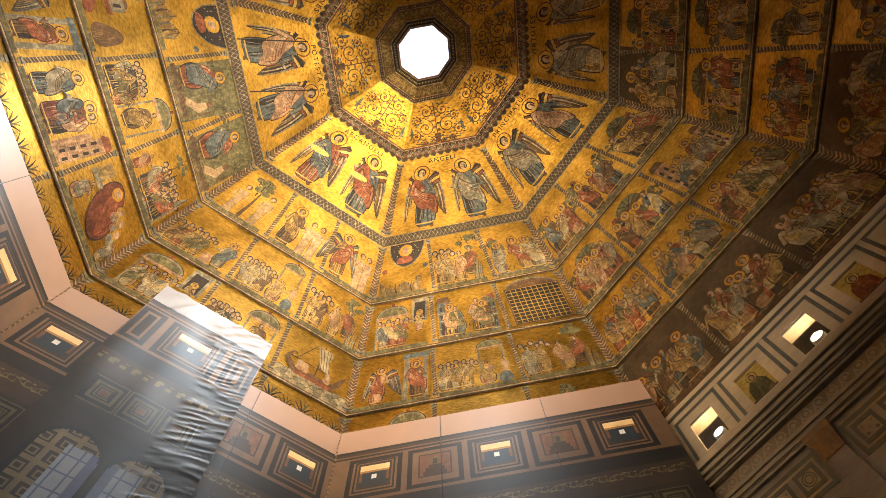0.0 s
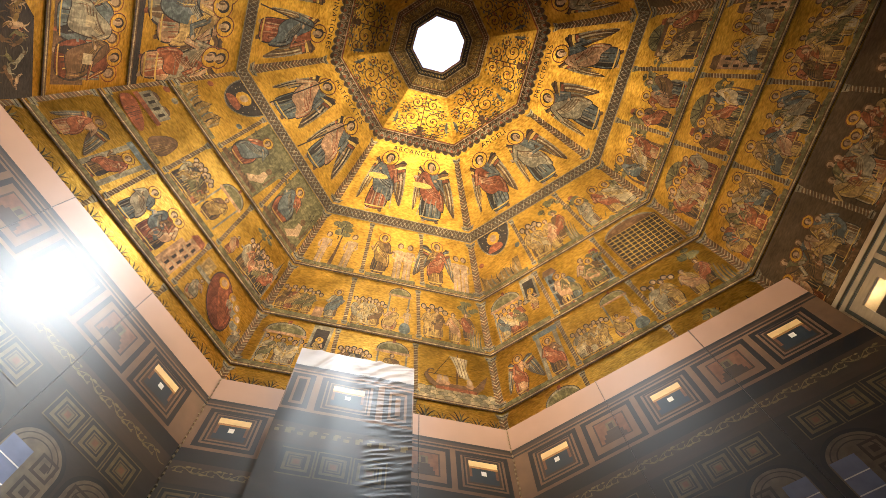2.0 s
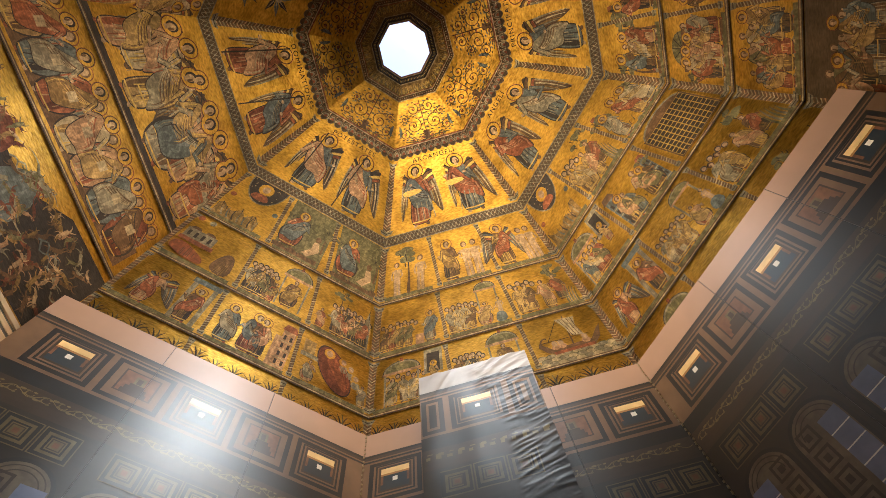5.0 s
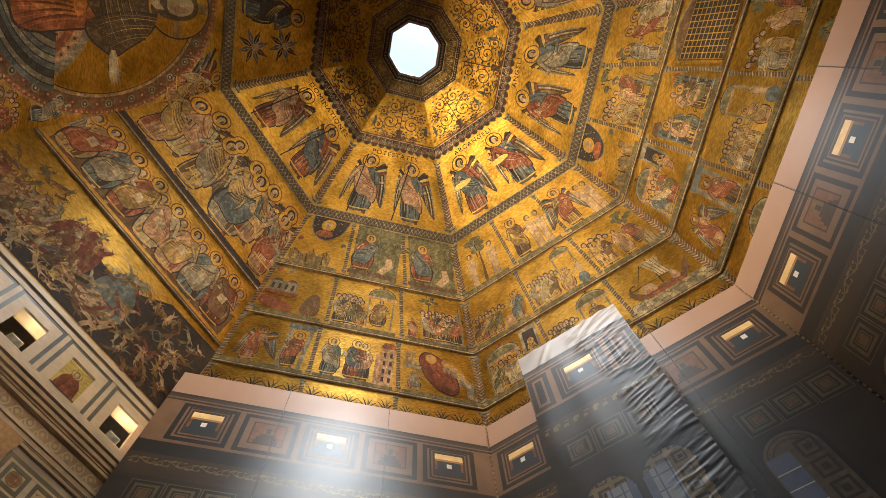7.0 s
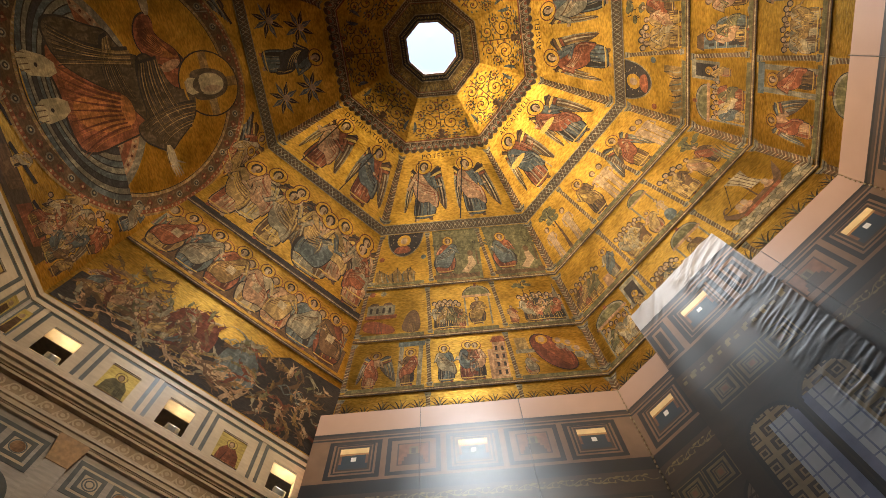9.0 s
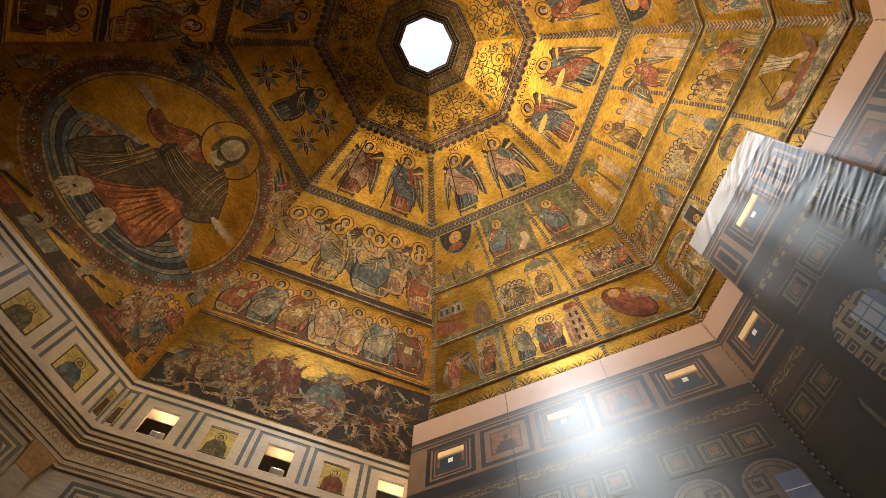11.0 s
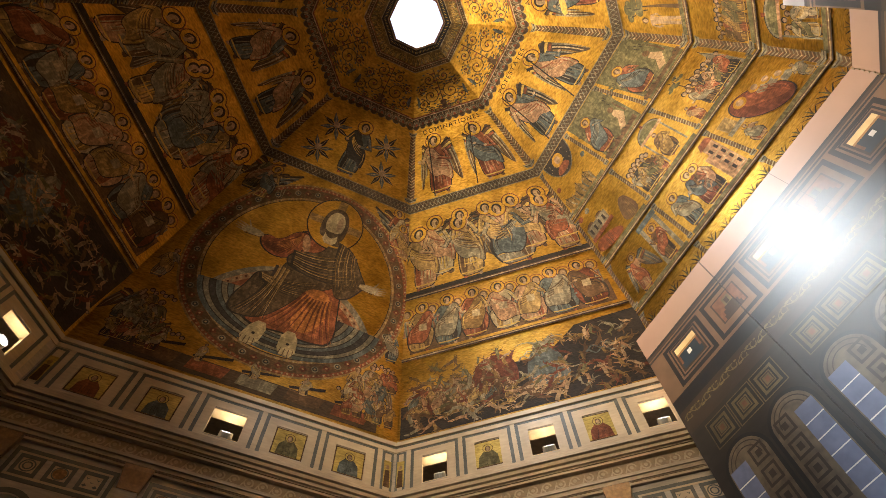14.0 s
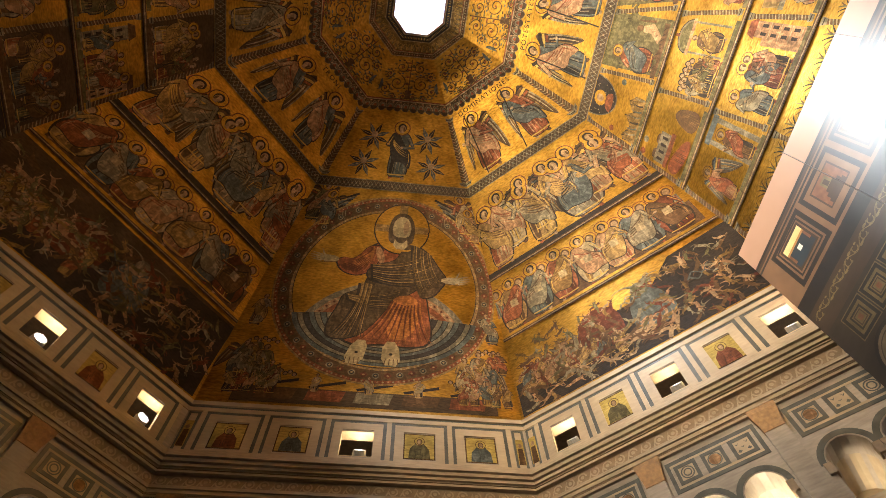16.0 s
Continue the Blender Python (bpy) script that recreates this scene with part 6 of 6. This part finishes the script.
def wall_print(rect, frame_, e0, e1, mid, rnd, scroll=False):
    """The printed wall: rect and frame_ lay flat colour fields, the later the higher."""
    rect(e0, e1, 16.62, 16.72, P_DARK)
    rect(e0, e1, 16.5, 16.62, P_BROWN)
    rect(e0, e1, 14.42, 16.5, P_TAN)
    rect(e0, e1, 16.36, 16.44, P_DARK)
    rect(e0, e1, 14.0, 14.5, P_DARK)
    rect(e0, e1, 13.2, 14.0, P_BROWN)
    rect(e0, e1, 0.02, 13.2, P_STONE)
    for j in range(-3, 4):
        c = mid + j * 1.9
        a, d = max(c - 0.86, e0 + 0.04), min(c + 0.86, e1 - 0.04)
        if d - a < 0.4:
            continue
        frame_(a, d, 14.62, 16.28, 0.15, P_DARK)
        if d - a < 1.5:
            frame_(a + 0.25, d - 0.25, 14.9, 16.0, 0.1, P_DARK)
            continue
        if j % 2 == 0:
            frame_(c - 0.64, c + 0.64, 14.84, 16.12, 0.06, P_DARK)
            frame_(c - 0.53, c + 0.53, 14.96, 16.02, 0.07, P_BROWN)
            rect(c - 0.46, c + 0.46, 15.03, 15.95, P_BLUE)
            rect(c - 0.46, c - 0.38, 15.25, 15.95, P_RUST)
            rect(c + 0.38, c + 0.46, 15.25, 15.95, P_RUST)
            rect(c - 0.46, c + 0.46, 15.62, 15.70, P_AMBER)
            rect(c - 0.46, c + 0.46, 15.70, 15.93, P_YELLOW)
            rect(c - 0.08, c + 0.08, 15.34, 15.52, P_WHITE)
        else:
            rect(c - 0.52, c + 0.52, 15.0, 15.98, P_BROWN)
            rect(c - 0.47, c + 0.47, 15.05, 15.93, P_RUST)
            for x, z0, z1 in ((0.36, 15.05, 15.2), (0.30, 15.2, 15.36), (0.2, 15.36, 15.48)):
                rect(c - x, c + x, z0, z1, P_BROWN)
            rect(c - 0.14, c + 0.14, 15.48, 15.8, P_OLIVE)
            rect(c - 0.07, c + 0.07, 15.5, 15.74, P_BROWN)
    n = int((e1 - e0) / 0.3) if scroll else 0
    for i in range(n):
        x = e0 + 0.1 + i * (e1 - e0 - 0.1) / n
        rect(x, x + 0.13, 13.58, 13.66 + 0.08 * (i % 2), P_SCROLL)
        rect(x + 0.06, x + 0.2, 13.74 - 0.08 * (i % 2), 13.8, P_SCROLL)
    for j in (-1, 0, 1):
        c = mid + j * 3.4
        for d in (-0.9, 0, 0.9):
            a, e = max(c + d - 0.4, e0 + 0.03), min(c + d + 0.4, e1 - 0.03)
            if e - a < 0.6:
                continue
            rect(a - 0.03, e + 0.03, 12.17, 13.05, P_OLIVE)
            frame_(a, e, 12.2, 13.02, 0.09, P_DARK)
            frame_(a + 0.17, e - 0.17, 12.37, 12.85, 0.05, P_DARK)
            frame_(a + 0.25, e - 0.25, 12.45, 12.77, 0.03, P_BROWN)
            rect(a + 0.33, e - 0.33, 12.53, 12.69, P_RUST)


P_STONE = material("print_stone", (0.029, 0.024, 0.019), 0.45, 0, 0.25, 1.2, 0.06, (1, 1, 3), 0.15, 0.3, 0.6)
P_OLIVE = material("print_olive", (0.13, 0.10, 0.045), 0.45, 0, 0.3, 5, 0.06, spec=0.15)
P_OCHRE = material("print_ochre", (0.27, 0.20, 0.10), 0.45, 0, 0.2, 5, 0.06, spec=0.15)
P_VAULT = material("print_dim_vault", (0.15, 0.115, 0.075), 0.45, 0, 0.35, 4, 0.06, spec=0.15)
P_SKYBLUE = material("print_pale_blue", (0.17, 0.20, 0.32), 0.45, 0, 0.2, 3, 0.06, spec=0.15)
P_WINDOW = material("print_window", (0.42, 0.46, 0.52), 0.45, 0, 0.1, 3, 0.06, spec=0.15)
P_PALE = material("print_pale_grey", (0.29, 0.28, 0.30), 0.45, 0, 0.05, 2, 0.06, spec=0.15)
for vinyl in (P_VAULT, P_WINDOW, P_PALE, P_STONE, P_OLIVE, P_OCHRE, P_SKYBLUE):
    film_gloss(vinyl)


def printed_arch(b, c, z, r, kind, off):
    """A printed gallery arch: dark rim, patterned lit vault, a slice of pale window."""
    b.disc(c, z, r * 1.16, r * 1.16, P_DARK, off, 20, 0, 180)
    b.rect(c - r * 1.16, c + r * 1.16, z - 3.2, z, P_DARK, off)
    b.disc(c, z, r, r, P_VAULT, off + 0.003, 20, 0, 180)
    b.rect(c - r, c + r, z - 3.2, z, P_VAULT, off + 0.003)
    for q in (0.86, 0.66):
        b.ring(c, z, r * q, r * q, 0.03, P_BROWN, off + 0.0045, 16, 0, 180)
    b.rect(c + r * (0.1 if kind else -0.95), c + r * (0.95 if kind else -0.1), z - 3.0, z + r * 0.2, P_SKYBLUE, off + 0.006)
    for i in range(6):
        b.rect(c + r * (0.1 if kind else -0.95), c + r * (0.95 if kind else -0.1), z - 2.6 + 0.45 * i, z - 2.57 + 0.45 * i, P_WHITE, off + 0.009)
    x = c + (-0.5 if kind else 0.5) * r
    for i in range(5):
        b.border(x - r * 0.35, x + r * 0.35, z - 2.7 + 0.62 * i, z - 2.2 + 0.62 * i, 0.07, P_BROWN, off + 0.007)
        b.rect(x - r * 0.12, x + r * 0.12, z - 2.54 + 0.62 * i, z - 2.36 + 0.62 * i, P_BROWN, off + 0.007)


for k in SHEET_SIDES:
    s = SIDES[k]
    rnd = random.Random(700 + k)
    e0, e1 = edge_u(s, False, SHEET_OFF), edge_u(s, True, SHEET_OFF)
    if k == 3:
        e0 -= 0.5
    if k == 1:
        e1 += 0.5
    sheet = thing("printed_sheet", "peach printed sheet with a life-size wall, hung on a scaffold", "sheet", "printed sheets")
    bm = bmesh.new()
    slab(bm, s, e0, e1, 0.02, SHEET_TOP, SHEET_OFF - 0.03, SHEET_OFF)
    part("cloth", bm, SHEET, sheet)
    b = wall_board(s, SHEET_OFF)
    layer = [0.003]

    def rect(x0, x1, y0, y1, mat):
        b.rect(x0, x1, y0, y1, mat, layer[0])
        layer[0] += 0.00012

    def frame_(x0, x1, y0, y1, w, mat):
        b.border(x0, x1, y0, y1, w, mat, layer[0])
        layer[0] += 0.00012
    mid = (e0 + e1) / 2
    wall_print(rect, frame_, e0, e1, mid, rnd)
    n = int((e1 - e0) / 0.06)
    b.stroke([(e0 + 0.1 + i * 0.06, 13.72 + 0.10 * math.sin(i * 0.06 * 2 * math.pi / 0.8)) for i in range(n - 2)], 0.022, P_SCROLL, 0.0050)
    for i in range(int((e1 - e0 - 0.3) / 0.4)):
        x, sg = e0 + 0.3 + 0.4 * i, 1 if i % 2 else -1
        b.ring(x, 13.72 + sg * 0.02, 0.10, 0.09, 0.025, P_SCROLL, 0.0052, 9, 90, 360)
        for q in range(4):
            a = 0.8 + 1.5 * q
            b.disc(x + 0.13 * math.cos(a), 13.72 + sg * 0.02 + 0.11 * math.sin(a), 0.05, 0.03, (P_SCROLL, P_OLIVE)[q % 2], 0.0054, 7)
        b.disc(x + 0.19, 13.72 - sg * 0.1, 0.08, 0.04, P_SCROLL, 0.0056, 7)
    for j in (-1, 0, 1):
        for d in (-0.8, 0.8):
            c = mid + j * 3.4 + d
            if e0 + 0.8 < c < e1 - 0.8:
                printed_arch(b, c, 11.3, 0.66, d > 0, 0.006)
    b.done("print", sheet, "printed image of an inlaid marble wall with arches")
    # seams between the printed widths, and the laced corner
    bm = bmesh.new()
    for c in (mid - 1.7, mid + 1.75):
        slab(bm, s, c - 0.008, c + 0.008, 0.02, SHEET_TOP, SHEET_OFF, SHEET_OFF + 0.055)
    part("seam", bm, P_BROWN, sheet)
    if k > 1:
        bm = bmesh.new()
        rnd = random.Random(k)
        for i in range(42):
            z = 9.4 + 0.2 * i
            u = e1 - 0.03 + rnd.uniform(-0.02, 0.02)
            slab(bm, s, u - 0.022, u + 0.022, z, z + rnd.uniform(0.05, 0.11), SHEET_OFF + 0.02, SHEET_OFF + 0.06)
        tagged(part("lacing", bm, P_OCHRE, sheet, "pale lacing along the corner of the sheet"), kind="stuff")

# ---- lift tower wrapped in its own wrinkled print
s = SIDES[2]
tower = thing("lift_tower", "tall lift tower wrapped in a wrinkled printed sheet", "tower")
T_OFF, TU0, TU1, TZ = APO - 10.0, -2.5, 1.22, 17.9
bm = bmesh.new()
for a, c, o0, o1 in ((TU0, TU0 + 0.03, SHEET_OFF + 0.08, T_OFF - 0.06), (TU1 - 0.03, TU1, SHEET_OFF + 0.08, T_OFF - 0.06)):
    slab(bm, s, a, c, 0.02, TZ - 0.01, o0, o1)
slab(bm, s, TU0 + 0.03, TU1 - 0.03, TZ - 0.05, TZ - 0.02, SHEET_OFF + 0.08, T_OFF - 0.06)
part("side_cloth", bm, SHEET, tower)
bm = bmesh.new()
for u in (TU0 + 0.08, TU1 - 0.08):
    for o in (SHEET_OFF + 0.14, T_OFF - 0.12):
        slab(bm, s, u - 0.025, u + 0.025, 0.0, TZ - 0.06, o - 0.025, o + 0.025)
part("scaffold_pole", bm, SILVER, tower)

fields = []
wall_print(lambda x0, x1, y0, y1, m: fields.append((x0, x1, y0, y1, m)),
           lambda x0, x1, y0, y1, w, m: fields.extend(((x0, x1, y0, y0 + w, m), (x0, x1, y1 - w, y1, m), (x0, x0 + w, y0, y1, m), (x1 - w, x1, y0, y1, m))),
           TU0, TU1, -0.72, random.Random(5), True)
SHIFT = 0.22


def tower_print(x, z):
    zz = z - SHIFT
    hit_m = P_PALE if zz > 16.72 else P_STONE
    for x0, x1, y0, y1, m in fields:
        if x0 <= x <= x1 and y0 <= zz <= y1:
            hit_m = m
    for c in (-1.35, 0.1):
        r, z0 = 0.62, 10.75
        d = math.hypot(x - c, zz - z0) if zz > z0 else abs(x - c)
        if d < r * 1.16 and zz > 7.5:
            hit_m = P_DARK
            if d < r:
                win = (c - r * 0.1 < x) if c < -1 else (x < c + r * 0.1)
                if win and zz < z0 + 0.25:
                    pane = min((x - c) % 0.3, (zz - z0) % 0.42)
                    hit_m = P_SKYBLUE if abs(x - c) > r * 0.72 or pane < 0.04 else P_WINDOW
                else:
                    m = max(abs((x - c + 0.31) % 0.42 - 0.21), abs((zz - z0) % 0.42 - 0.21))
                    hit_m = (P_BROWN, P_OCHRE, P_BROWN, P_OCHRE, P_OCHRE)[int(m / 0.05) % 5]
    return hit_m


def wrinkle(x, z):
    """Creases pulled across the loose right-hand width, a few slanting ones under the top hem."""
    t = max(0.0, min(1.0, (x + 0.15 + 0.25 * max(0.0, z - 14.5)) / 0.35))
    n1 = noise.noise(Vector((x * 0.9, z * 0.8, 0)))
    along, across = x * 0.7 + z * 0.2, z - 0.32 * x + 0.12 * n1
    side = 0.0
    for depth, fine, seed in ((0.020, 3.6, 2.0), (0.013, 7.0, 7.0), (0.006, 13.0, 11.0)):
        side += depth * max(0.0, 1.0 - 5.0 * abs(noise.noise(Vector((along * 0.6, across * fine, seed))))) * max(0.0, min(1.0, 0.6 + 2.0 * noise.noise(Vector((x * 1.3, z * 0.9, seed + 20)))))
    side *= t
    hem = max(0.0, min(1.0, (z - 16.2) / 1.5)) * 0.06 * max(0.0, noise.noise(Vector((x * 1.2, z * 0.6, 3))) + 0.4) * abs(math.sin(x * 5 - z * 5 + 3 * n1)) ** 5
    return side + hem + 0.03 * noise.noise(Vector((x * 1.1, z * 0.5, 9)))


NX, Z_LO = 96, 8.6
NZ = int((TZ - Z_LO) / 0.038)
tv, tf, tm, tmats = [], [], [], []
for j in range(NZ + 1):
    z = Z_LO + (TZ - Z_LO) * j / NZ
    for i in range(NX + 1):
        x = TU0 + (TU1 - TU0) * i / NX
        tv.append(s.wall(x, z, T_OFF - 0.04 + wrinkle(x, z)))
for j in range(NZ):
    for i in range(NX):
        m = tower_print(TU0 + (TU1 - TU0) * (i + 0.5) / NX, Z_LO + (TZ - Z_LO) * (j + 0.5) / NZ)
        if m not in tmats:
            tmats.append(m)
        a = j * (NX + 1) + i
        tf.append((a, a + 1, a + NX + 2, a + NX + 1))
        tm.append(tmats.index(m))
me = bpy.data.meshes.new("front_cloth")
me.from_pydata(tv, [], tf)
for m in tmats:
    me.materials.append(m)
me.polygons.foreach_set("material_index", tm)
me.polygons.foreach_set("use_smooth", [True] * len(tf))
new("front_cloth", me).parent = tower
bm = bmesh.new()
slab(bm, s, TU0, TU1, 0.02, Z_LO, T_OFF - 0.06, T_OFF - 0.03)
part("lower_cloth", bm, P_STONE, tower)
